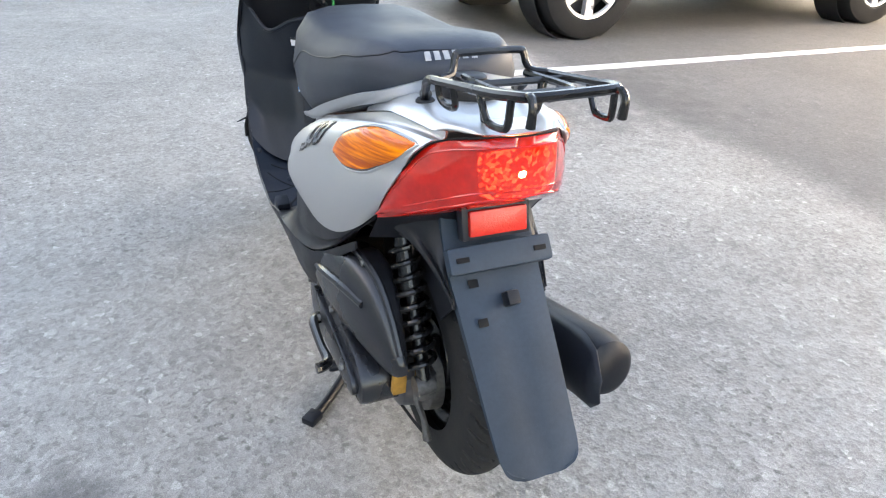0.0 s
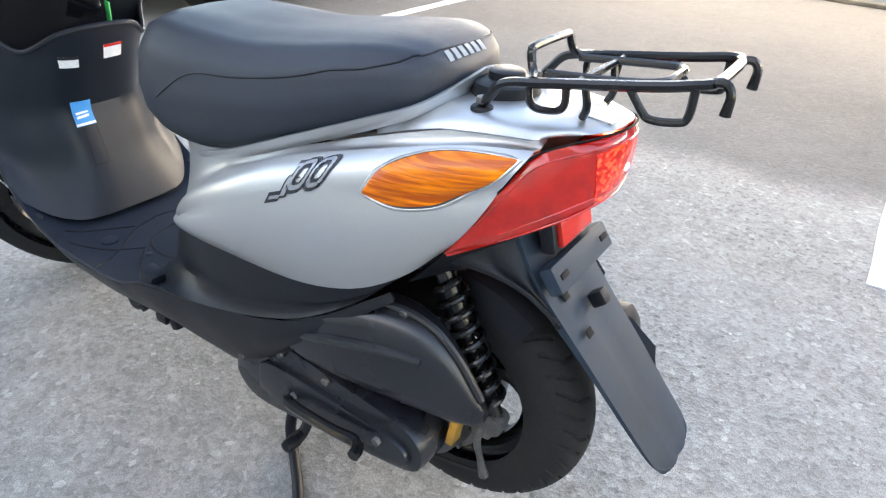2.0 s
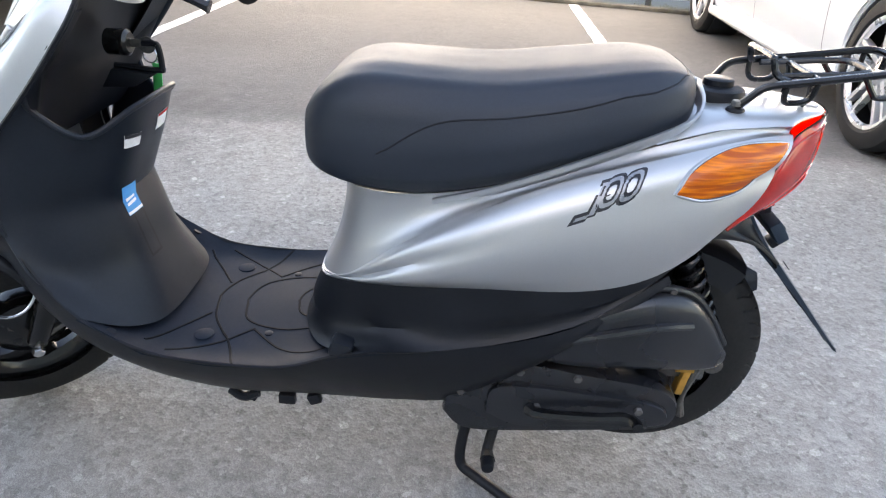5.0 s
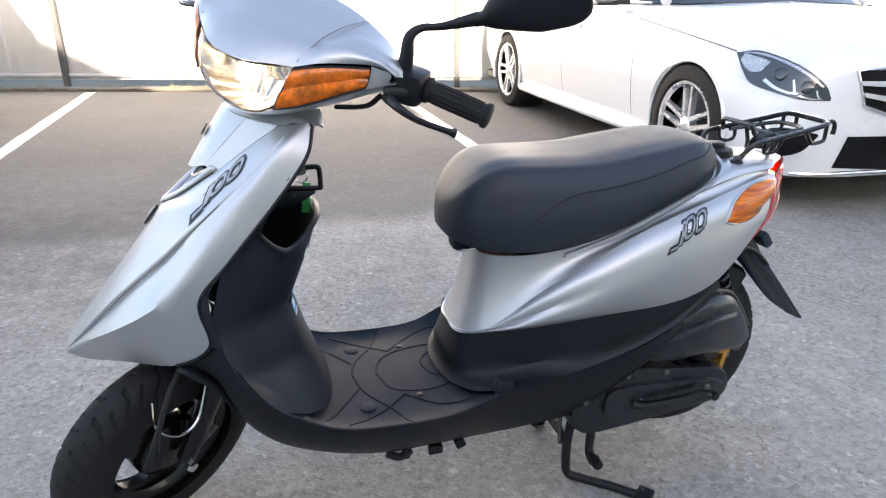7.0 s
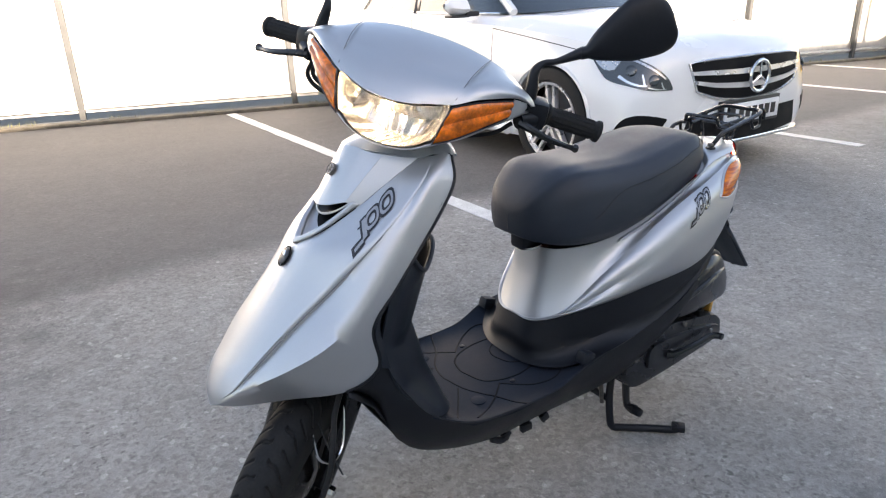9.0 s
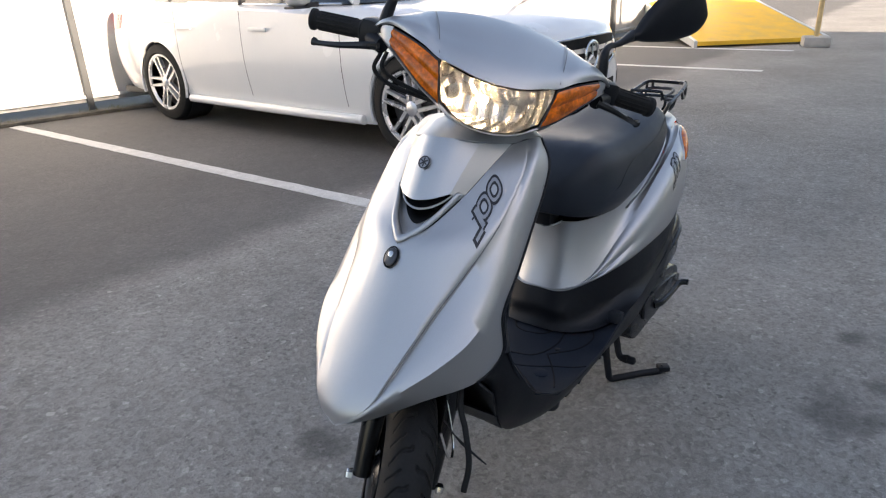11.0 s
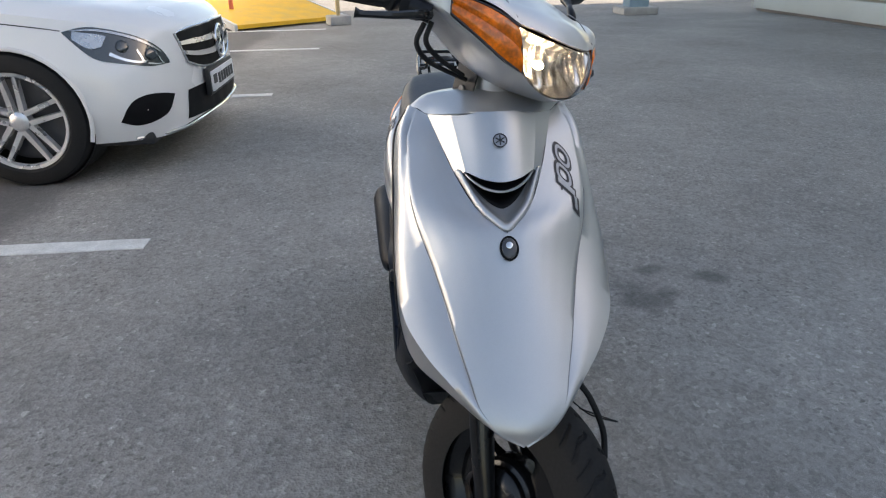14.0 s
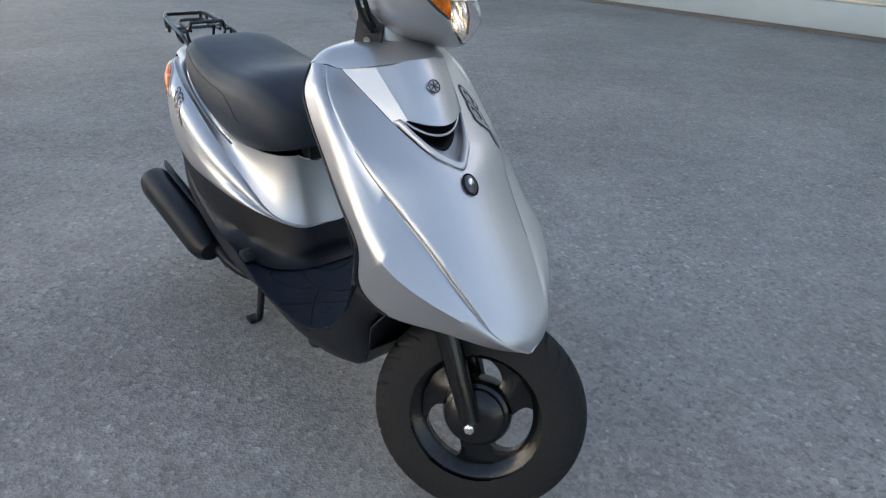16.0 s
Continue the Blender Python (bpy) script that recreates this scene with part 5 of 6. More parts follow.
fl_mark = part("cowl_mark", laid(COWL_SURF, [V(-.105, .985, .725), V(-.107, .975, .733)], [V(-.107, .984, .722), V(-.109, .974, .73)], 3, 2, .001, out=V(-1, 1, .5)), M_DECAL, scooter, "dark slanted maker's mark")
slant_logo(COWL_SURF, MARK_O, V(*MARK_T) - V(*MARK_O), V(.023, .010, .020), (-.3, 1, .7), fl_mark)
for sx in (-1, 1):
    rl_mark = part("side_mark", laid(SIDE_SURF, [V(sx * .172, .130, .606), V(sx * .171, .124, .608)], [V(sx * .173, .131, .604), V(sx * .172, .125, .606)], 3, 2, .001, out=V(sx, 0, .3)), M_DECAL, scooter, "dark slanted maker's mark")
    slant_logo(SIDE_SURF, (sx * .180, .166, .577), V(-sx * .011, -.080, .031), V(-sx * .018, -.006, .027), (sx, 0, .3), rl_mark)
    # rear indicator: amber almond in a pale surround
    u = [V(sx * x, y, z) for x, y, z in ((.166, .040, .614), (.151, .019, .642), (.129, -.030, .665), (.113, -.08, .671), (.098, -.116, .667))]
    d = [V(sx * x, y, z) for x, y, z in ((.166, .040, .612), (.159, 0, .604), (.145, -.045, .613), (.127, -.08, .636), (.098, -.116, .665))]
    part("rear_indicator", laid(SIDE_SURF, u, d, 22, 9, .002, .002, .007, V(sx, -.3, .2)), M_AMBER, scooter, "amber rear indicator lens")
    edge = cr(u, 20) + list(reversed(cr(d, 20)))[1:-1]
    ring = []
    for p in edge:
        hit, nrm, _, _ = SIDE_SURF.find_nearest(p)
        ring.append(hit)
    part("indicator_rim", tube(ring, .0036, 0, 6, closed=True), M_SILVER, scooter)
    mid_ = sum(ring, V(0, 0, 0)) / len(ring)
    part("indicator_gasket", tube([p.lerp(mid_, .05) + (SIDE_SURF.find_nearest(p)[1] * (1 if SIDE_SURF.find_nearest(p)[1].x * sx > 0 else -1)) * .0025 for p in ring], .0017, 0, 6, closed=True), M_DECAL, scooter)

# --- steering head, built straight ahead and then turned
h_lt = pts("0 .967 .953, .04 .962 .955, .075 .945 .96, .10 .927 .965")
h_lm = pts("0 .983 .915, .04 .978 .918, .072 .96 .925, .094 .94 .935")
h_lb = pts("0 .957 .872, .035 .958 .876, .062 .955 .885, .083 .948 .90")
lens = part("headlamp_lens", patch([h_lt, h_lm, h_lb], 20, 6, [.003, .003], (0, .85, .91), thick=.0025), M_GLASS, scooter, "clear headlamp lens, lit", m=STEER)
lens.visible_shadow = False
bowl = [pts(s) for s in ("0 .963 .951, .04 .958 .953, .073 .941 .957, .096 .925 .962", "0 .915 .945, .035 .912 .945, .06 .905 .947, .082 .90 .95", "0 .897 .912, .03 .897 .912, .055 .895 .915, .075 .895 .92", "0 .91 .882, .03 .912 .885, .052 .915 .892, .072 .918 .905", "0 .953 .875, .035 .954 .879, .060 .951 .888, .081 .945 .902")]
refl = part("reflector", patch(bowl, 18, 4, 0, (0, 1.2, .91)), M_REFL, lens, m=STEER)
end_in = pts(".096 .925 .962, .082 .90 .95, .075 .895 .92, .072 .918 .905, .081 .945 .902")
end_out = pts(".10 .927 .965, .098 .934 .95, .094 .94 .935, .089 .944 .918, .083 .948 .90")
cap_end = patch([end_in, end_out], 10, 2, 0, (0, .93, .93), mirror=False)
part("reflector_end", mirrored(cap_end), M_REFL, refl, m=STEER)
part("reflector_end", cap_end, M_REFL, refl, m=STEER)
bulb = lathe([(-.016, .0), (-.014, .008), (0, .011), (.014, .008), (.016, .0)], 16, Matrix.Translation((0.015, .918, .916)) @ Matrix.Diagonal((.7, .6, .6, 1)), smooth_n=10)
part("bulb", bulb, M_BULB, lens, m=STEER)
i_t = pts(".104 .930 .963, .13 .914 .973, .155 .894 .979, .186 .863 .982")
i_m = pts(".096 .943 .931, .125 .925 .945, .155 .90 .957, .187 .864 .969")
i_b = pts(".088 .949 .898, .12 .927 .912, .152 .90 .932, .185 .867 .953")
ind = patch([i_t, i_m, i_b], 20, 5, [.005, .005], (.1, .85, .93), mirror=False, thick=.002)
part("front_indicator", mirrored(ind), M_ORANGE, scooter, "amber front indicator lens", m=STEER)
part("front_indicator", ind, M_ORANGE, scooter, "amber front indicator lens", m=STEER)
u_f = pts("0 .969 .957, .04 .964 .959, .075 .947 .964, .104 .931 .967, .13 .915 .978, .155 .896 .984, .188 .862 .987, .206 .842 .979")
u_m = pts("0 .905 1.0, .04 .903 1.0, .08 .893 .998, .115 .88 1.0, .14 .87 1.006, .17 .858 1.003, .20 .843 .99, .216 .832 .974")
u_b = pts("0 .80 1.033, .05 .80 1.031, .10 .80 1.024, .14 .80 1.013, .17 .80 1.0, .195 .805 .985, .21 .81 .972, .219 .815 .960")
part("handlebar_cowl", patch([u_f, u_m, u_b], 36, 7, [.006, .006], (0, .86, .92), thick=.003), M_SILVER, scooter, "silver painted handlebar cowl", m=STEER)
for sx in (-1, 1):
    part("cowl_seam", tube([(sx * .105, .926, .974), (sx * .112, .885, 1.0035), (sx * .118, .845, 1.017), (sx * .122, .805, 1.021)], .0009, 16, 6), M_JOINT_SHADE, scooter, m=STEER)
l_f = pts("0 .957 .870, .035 .957 .874, .062 .954 .883, .086 .948 .896, .12 .927 .909, .152 .90 .929, .186 .866 .950, .206 .842 .966")
l_m = pts("0 .90 .862, .04 .895 .866, .075 .885 .876, .105 .875 .892, .135 .865 .912, .165 .85 .935, .195 .835 .955, .212 .828 .962")
l_b = pts("0 .83 .872, .04 .825 .876, .07 .82 .882, .10 .815 .892, .13 .81 .908, .165 .805 .927, .20 .80 .945, .217 .80 .955")
part("lower_cowl", patch([l_f, l_m, l_b], 32, 5, [.004, .004], (0, .87, .96), thick=.003), M_SILVER, scooter, m=STEER)
cheek = patch([pts(".1875 .861 .985, .1885 .863 .969, .1865 .866 .951"), pts(".207 .841 .979, .209 .840 .972, .207 .841 .966")], 8, 4, .003, (.1, .85, .96), mirror=False, thick=.003)
part("cowl_cheek", mirrored(cheek), M_SILVER, scooter, m=STEER)
part("cowl_cheek", cheek, M_SILVER, scooter, m=STEER)
for sx in (-1, 1):
    ring = [V(sx * p.x, p.y + .001, p.z) for p in cr(i_t, 14) + cr([i_t[-1], i_m[-1], i_b[-1]], 6)[1:-1] + list(reversed(cr(i_b, 14))) + cr([i_b[0], i_m[0], i_t[0]], 6)[1:-1]]
    part("indicator_gasket", tube(ring, .0017, 0, 6, closed=True), M_DECAL, scooter, m=STEER)
r_m = pts("0 .765 .955, .05 .768 .955, .10 .775 .955, .14 .78 .955, .17 .785 .955, .195 .79 .958, .21 .795 .96, .218 .80 .958")
part("rear_cowl", patch([u_b, r_m, l_b], 24, 5, [.004, .004], (0, .87, .95), thick=.003), M_BLACK, scooter, m=STEER)
part("steering_neck", lathe([(-.06, .052), (-.02, .04), (.02, .042), (.05, .06)], 28, Matrix.Translation((0, .822, .865)) @ STEER_U.to_track_quat("X", "Z").to_matrix().to_4x4()), M_SILVER, scooter, m=STEER)
pl = part("cable_plate", block((.004, .05, .09), Matrix.Translation((.052, .805, .858)), .002), M_BLACK, scooter, m=STEER)
part("screw", disc(.007, .004, Matrix.Translation((.055, .805, .845)) @ Matrix.Rotation(math.pi / 2, 4, "Y"), 14, .001), M_ALU, pl, m=STEER)
for sx in (-1, 1):
    X = lambda x, y, z: (sx * x, y, z)
    part("switch_housing", join(block((.05, .055, .05), Matrix.Translation(X(.215, .80, .955)) @ Matrix.Rotation(sx * -.3, 4, "Z"), .012), tube([X(.20, .84, .945), X(.222, .815, .948)], .015, 0, 10), tube([X(.19, .80, .955), X(.235, .787, .953)], .0165, 0, 12)), M_BLACK, scooter, m=STEER)
    g0, g1 = V(*X(.237, .786, .953)), V(*X(.337, .757, .943))
    ax = (g1 - g0).normalized()
    rot = ax.to_track_quat("X", "Z").to_matrix().to_4x4()
    L = (g1 - g0).length
    grip = lathe([(0, .019), (.004, .02), (.008, .0165), (L * .5, .0158), (L - .012, .0162), (L - .008, .0195), (L - .002, .0195), (L, .016), (L, .0)], 24, Matrix.Translation(g0) @ rot)
    gp = part("grip", grip, M_RUBBER, scooter, "black rubber grip", m=STEER)
    for k in range(14):
        a = 2 * math.pi * k / 14
        rib = tube([V(.016, .0163 * math.cos(a), .0163 * math.sin(a)), V(L - .016, .0163 * math.cos(a), .0163 * math.sin(a))], .0012, 0, 5)
        rib.transform(Matrix.Translation(g0) @ rot)
        part("grip_rib", rib, M_RUBBER, gp, m=STEER)
    part("brake_lever", tube([X(.205, .842, .943), X(.235, .848, .938), *((X(.265, .838, .929), X(.298, .806, .917), X(.307, .796, .914)) if sx < 0 else (X(.275, .842, .927), X(.310, .823, .918), X(.320, .816, .917)))], [.008, .0065, .0055, .005, .008], 22, 8), M_GLOSSBLACK, scooter, m=STEER)
    st = part("mirror", tube([X(.206, .808, .962), X(.203, .803, .995), X(.199, .798, 1.022), X(.207, .783, 1.036), X(.229, .763, 1.043), X(.262, .722, 1.060)], [.0125, .011, .0085, .006, .006, .011], 34, 10), M_BLACK, scooter, "black rear-view mirror on a bent stem", m=STEER)
    rows = []
    for i in range(29):
        t = i / 28
        c = V(*X(.258, .724, 1.057)).lerp(V(*X(.400, .668, 1.129)), t)
        ww = (.011 + .042 * min(1, max(0, (t - .08) / .42)) ** .7) * (1 if t < .7 else math.sqrt(max(.02, 1 - ((t - .7) / .31) ** 2)))
        dd = .008 + .014 * math.sin(math.pi * min(1, .12 + t * .75))
        dirn = (V(*X(.400, .668, 1.129)) - V(*X(.258, .724, 1.057))).normalized()
        nb = V(sx * .1, -1, .12).normalized()
        nb = (nb - dirn * nb.dot(dirn)).normalized()
        uu = dirn.cross(nb)
        c = c + V(0, 0, .5 * max(0, ww - .012))
        rows.append([c + uu * ww * math.cos(a) + nb * (dd * .35 * math.sin(a) if math.sin(a) > 0 else dd * math.sin(a)) for a in [2 * math.pi * j / 28 for j in range(28)]])
    bmh = grid_mesh(rows, closed_v=True)
    bmesh.ops.holes_fill(bmh, edges=[e for e in bmh.edges if len(e.link_faces) == 1], sides=0)
    bmesh.ops.recalc_face_normals(bmh, faces=bmh.faces)
    part("mirror_head", bmh, M_BLACK, st, m=STEER, sharp=70)
for pth in ([(.19, .835, .935), (.192, .835, .905), (.155, .832, .886), (.08, .822, .868)], [(.20, .83, .93), (.205, .83, .898), (.165, .827, .876), (.06, .812, .862)], [(-.19, .835, .935), (-.16, .83, .905), (-.09, .82, .872)]):
    part("brake_cable", tube(pth, .0042, 20, 6), M_RUBBER, scooter, m=STEER)

# --- fork and front brake, turned with the wheel
for sx in (-1, 1):
    part("fork_leg", tube([(sx * .066, 1.118, .209), (sx * .066, 1.075, .30), (sx * .062, 1.02, .42), (sx * .05, .97, .52)], [.017, .021, .024, .024], 16, 14), M_GLOSSBLACK, scooter, m=STEER)
    part("axle_nut", disc(.011, .012, Matrix.Translation((sx * .083, 1.12, .209)) @ Matrix.Rotation(sx * math.pi / 2, 4, "Y"), 6, .003), M_CHROME, scooter, m=STEER)
part("brake_drum", lathe([(.02, .0), (.02, .056), (.04, .054), (.05, .04), (.052, 0)], 36, Matrix.Translation((0, 1.122, .209))), M_GLOSSBLACK, scooter, m=STEER)
part("brake_arm", tube([(-.062, 1.118, .215), (-.066, 1.07, .235), (-.066, 1.05, .25)], [.009, .007, .007], 8, 8), M_ALU, scooter, m=STEER)
part("front_brake_cable", tube([(-.066, 1.05, .25), (-.075, 1.045, .33), (-.08, 1.03, .42), (-.06, .99, .50)], .004, 18, 6), M_RUBBER, scooter, m=STEER)
part("speedometer_cable", tube([(-.10, 1.0, .50), (-0.126, 1.060, 0.406), (-0.149, 1.080, 0.367), (-0.169, 1.100, 0.315), (-0.170, 1.120, 0.269)], .0055, 24, 8), M_RUBBER, scooter)
part("loose_wire", tube([(-0.111, 1.090, 0.376), (-0.148, 1.090, 0.341), (-0.198, 1.090, 0.321), (-0.169, 1.090, 0.335), (-0.127, 1.090, 0.357)], .0014, 24, 5), M_RUBBER, scooter)
part("cable_guide", tube([(-.045, 1.16, .385), (-.068, 1.17, .345), (-.085, 1.14, .315), (-.085, 1.10, .325), (-.06, 1.06, .38)], .0026, 24, 6), M_CHROME, scooter, "bright bent wire guide", m=STEER)

# --- leg shield details
IN_SURF = surface_of(patch(ish, 30, 8, 0.0, (0, 1.0, 0.5)))
B = V(0, -1, .1)


def label(x0, x1, z0, z1, y, material, name, lift=.001, text=""):
    return part(name, laid(IN_SURF, [V(x0, y, z1), V((x0 + x1) / 2, y, z1), V(x1, y, z1)], [V(x0, y, z0), V((x0 + x1) / 2, y, z0), V(x1, y, z0)], 6, 4, lift, .0004, out=B), material, scooter, text)


bl = label(-.062, -.022, .468, .508, .84, M_BLUE, "blue_sticker", text="blue and white sticker")
for z in (.492, .484):
    part("sticker_bar", laid(IN_SURF, [V(-.056, .84, z + .004), V(-.03, .84, z + .006)], [V(-.056, .84, z - .001), V(-.03, .84, z + .001)], 4, 2, .0016, out=B), M_WHITE, bl)
part("sticker_bar", laid(IN_SURF, [V(-.062, .84, .474), V(-.022, .84, .474)], [V(-.062, .84, .469), V(-.022, .84, .469)], 4, 2, .0016, out=B), M_WHITE, bl)
wl = label(-.078, -.042, .582, .606, .82, M_WHITE, "white_sticker", text="white printed sticker")
part("sticker_bar", laid(IN_SURF, [V(-.078, .82, .6065), V(-.042, .82, .6065)], [V(-.078, .82, .600), V(-.042, .82, .600)], 4, 2, .0016, out=B), M_DECAL, wl)
w2 = label(.005, .042, .588, .618, .81, M_WHITE, "white_sticker", text="white sticker with a red edge")
part("sticker_bar", laid(IN_SURF, [V(.005, .81, .6185), V(.042, .81, .6185)], [V(.005, .81, .613), V(.042, .81, .613)], 4, 2, .0016, out=B), M_REFLECTOR, w2)
for dx in (-.052, -.026):
    part("moulded_groove", laid(IN_SURF, [V(dx, .84, .465), V(dx, .84, .42), V(dx, .84, .385)], [V(dx + .004, .84, .465), V(dx + .004, .84, .42), V(dx + .004, .84, .385)], 8, 2, .0006, out=B), M_BLACK, scooter)
part("moulded_groove", laid(IN_SURF, [V(-.052, .84, .389), V(-.024, .84, .389)], [V(-.052, .84, .385), V(-.024, .84, .385)], 4, 2, .0006, out=B), M_BLACK, scooter)
part("shield_screw", disc(.008, .003, facing(V(-.173, .852, .318), V(-.2, -.5, .9)), 12), M_BLACK, scooter)
part("shield_screw", disc(.008, .003, facing(V(.173, .852, .318), V(.2, -.5, .9)), 12), M_BLACK, scooter)
hook = part("bag_hook", tube([(0, .812, .727), (0, .793, .727), (0, .788, .722), (0, .787, .694), (0, .793, .688), (0, .86, .692)], .0048, 30, 8), M_BLACK, scooter, "black folding bag hook")
part("hook_base", slab([(.795, .684), (.86, .69), (.88, .66), (.83, .663)], .03, Matrix(((0, 0, 1, -.015), (1, 0, 0, 0), (0, 1, 0, 0), (0, 0, 0, 1))), .003), M_BLACK, hook)
part("ignition_lock", lathe([(0, .02), (.03, .02), (.034, .015), (.034, 0)], 20, Matrix.Translation((.03, .88, .72)) @ Matrix.Rotation(-math.pi / 2, 4, "Z")), M_GLOSSBLACK, scooter)
key = part("ignition_key", join(block((.006, .035, .012), Matrix.Translation((.03, .835, .72)), .002), disc(.013, .004, Matrix.Translation((.028, .82, .718)) @ Matrix.Rotation(math.pi / 2, 4, "Y"), 18)), M_ALU, scooter, "key with a green plastic tag")
part("key_ring", tube([V(.03, .818 + .011 * math.cos(a), .702 + .011 * math.sin(a)) for a in [2 * math.pi * i / 16 for i in range(16)]], .0012, 0, 6, closed=True), M_CHROME, key)
part("key_tag", block((.003, .014, .058), Matrix.Translation((.03, .812, .662)) @ Matrix.Rotation(.1, 4, "X"), .001), M_GREEN, key)

# --- floor details
FL_SURF = surface_of(patch(fl, 30, 6, 0, (0, 0.7, 0.0)))


def groove(points, r=.0028):
    out = []
    for x, y in cr_2d(points, 26):
        hit, nrm, _, _ = FL_SURF.find_nearest(V(x, y, .29))
        out.append(hit - V(0, 0, .0012))
    return part("floor_groove", tube(out, r, 0, 6), M_VOID, scooter)


def cr_2d(points, n):
    return [(p.x, p.y) for p in cr([V(x, y, 0) for x, y in points], n)]


for sx in (-1, 1):
    groove([(sx * .185, .66), (sx * .12, .69), (sx * .06, .73), (0, .745)])
    groove([(sx * .05, .742), (sx * .09, .77), (sx * .15, .815)])
    groove([(sx * .165, .775), (sx * .13, .71), (sx * .085, .655)])
    groove([(0, .695), (sx * .06, .675), (sx * .085, .61), (sx * .075, .53)])
    groove([(0, .60), (sx * .04, .585), (sx * .065, .53)])
    groove([(sx * .088, .655), (sx * .135, .60), (sx * .15, .545), (sx * .12, .50)])
    hit, nrm, _, _ = FL_SURF.find_nearest(V(sx * .11, .733, .28))
    part("floor_boss", disc(.016, .003, Matrix.Translation(hit), 20), M_FLOOR, scooter)
    hit, nrm, _, _ = FL_SURF.find_nearest(V(sx * .097, .628, .29))
    part("floor_screw", disc(.007, .002, Matrix.Translation(hit), 14), M_BLACK, scooter)
    part("foot_stop", block((.03, .035, .03), Matrix.Translation((sx * .178, .487, .33)) @ Matrix.Rotation(.3, 4, "X"), .008), M_DARK, scooter)
    part("lower_clip", tube([(sx * .112, .70, .168), (sx * .118, .675, .158), (sx * .112, .65, .166)], .008, 8, 8), M_BLACK, scooter)

# --- seat latch, fuel cap, rack
part("seat_hinge", block((.046, .05, .05), Matrix.Translation((0, .515, .572)), .01), M_BLACK, scooter)
part("hinge_plate", disc(.036, .006, Matrix.Translation((0, .502, .5525)) @ Matrix.Rotation(-.18, 4, "X"), 28), M_CHROME, scooter, "bright steel seat hinge plate")
cap = part("fuel_cap", lathe([(0, .04), (.008, .041), (.016, .038), (.018, .034), (.02, .022), (.028, .021), (.030, .018), (.030, 0)], 32, Matrix.Translation((0, -.04, .70)) @ Matrix.Rotation(-math.pi / 2, 4, "Y")), M_BLACK, scooter, "round black fuel cap")
rack = part("luggage_rack", tube([(-.066, -.048, .705), (-.071, -.06, .72), (-.075, -.078, .737), (-.074, -.12, .745), (-.067, -.22, .760), (-.060, -.260, .767), (-.045, -.276, .769), (0, -.278, .770), (.048, -.276, .771), (.062, -.260, .769), (.068, -.22, .761), (.074, -.12, .745), (.075, -.078, .737), (.071, -.06, .72), (.066, -.048, .705)], .0055, 90, 8), M_GLOSSBLACK, scooter, "black tubular luggage rack")
for sx in (-1, 1):
    part("rack_foot", disc(.013, .008, Matrix.Translation((sx * .066, -.048, .697)), 16), M_BLACK, rack)
    part("rack_bolt", disc(.008, .007, Matrix.Translation((sx * .066, -.048, .708)), 6, .001), M_ALU, rack)
    part("rack_hook", tube([(sx * .0685, -.205, .757), (sx * .067, -.220, .737), (sx * .066, -.230, .730), (sx * .064, -.254, .732), (sx * .062, -.262, .738), (sx * .061, -.263, .765)], .0042, 36, 8), M_GLOSSBLACK, rack)
    part("rack_tip", tube([(sx * .05, -.274, .770), (sx * .052, -.286, .771), (sx * .053, -.292, .762), (sx * .053, -.291, .744)], [.0045, .0045, .0045, .0055], 16, 8), M_GLOSSBLACK, rack)
    part("rack_loop", tube([(sx * .074, -.105, .743), (sx * .071, -.106, .724), (sx * .067, -.114, .716), (sx * .065, -.135, .718), (sx * .067, -.143, .726), (sx * .072, -.145, .746)], .0042, 30, 8), M_GLOSSBLACK, rack)
    part("rack_stay", tube([(sx * .04, -.15, .745), (sx * .037, -.155, .72), (sx * .032, -.15, .705)], .0045, 10, 8), M_GLOSSBLACK, rack)
part("rack_hoop", tube([(-.072, -.108, .745), (-.055, -.10, .747), (-.049, -.094, .755), (-.046, -.091, .766), (-.036, -.090, .770), (.036, -.090, .770), (.046, -.091, .766), (.049, -.094, .755), (.055, -.10, .747), (.072, -.108, .745)], .0048, 60, 8), M_GLOSSBLACK, rack)
part("rack_inner", tube([(-.042, -.108, .746), (-.044, -.19, .753), (-.034, -.225, .757), (0, -.23, .758), (.034, -.225, .757), (.044, -.19, .753), (.042, -.108, .746)], .0046, 44, 8), M_GLOSSBLACK, rack)
part("rack_cross", tube([(-.072, -.15, .748), (.072, -.15, .748)], .0045, 0, 8), M_GLOSSBLACK, rack)
part("deck_label", block((.045, .03, .001), Matrix.Translation((.0, -.165, .7035)) @ Matrix.Rotation(.1, 4, "X"), 0), M_WHITE, scooter, "small pale printed label")

# --- tail: lit bulb, reflector, plate bracket and mudflap
part("tail_bulb", lathe([(-.012, 0), (-.009, .009), (0, .012), (.009, .009), (.012, 0)], 16, Matrix.Translation((.0, -.191, .652)) @ Matrix.Diagonal((.6, .6, .6, 1)), smooth_n=10), M_TAILBULB, tail)
TAIL_SURF = surface_of(patch([t_top, t_mid, t_low], 40, 8, [0.005, 0.004], (0, 0, 0.62)))
part("lit_lens_middle", laid(TAIL_SURF, [V(-.052, -.178, .678), V(0, -.2, .686), V(.052, -.178, .678)], [V(-.046, -.18, .625), V(0, -.19, .608), V(.046, -.18, .625)], 20, 8, .0008, .0005, out=V(0, -1, .2)), M_TAILGLOW, tail, "glowing prismatic middle of the lens")
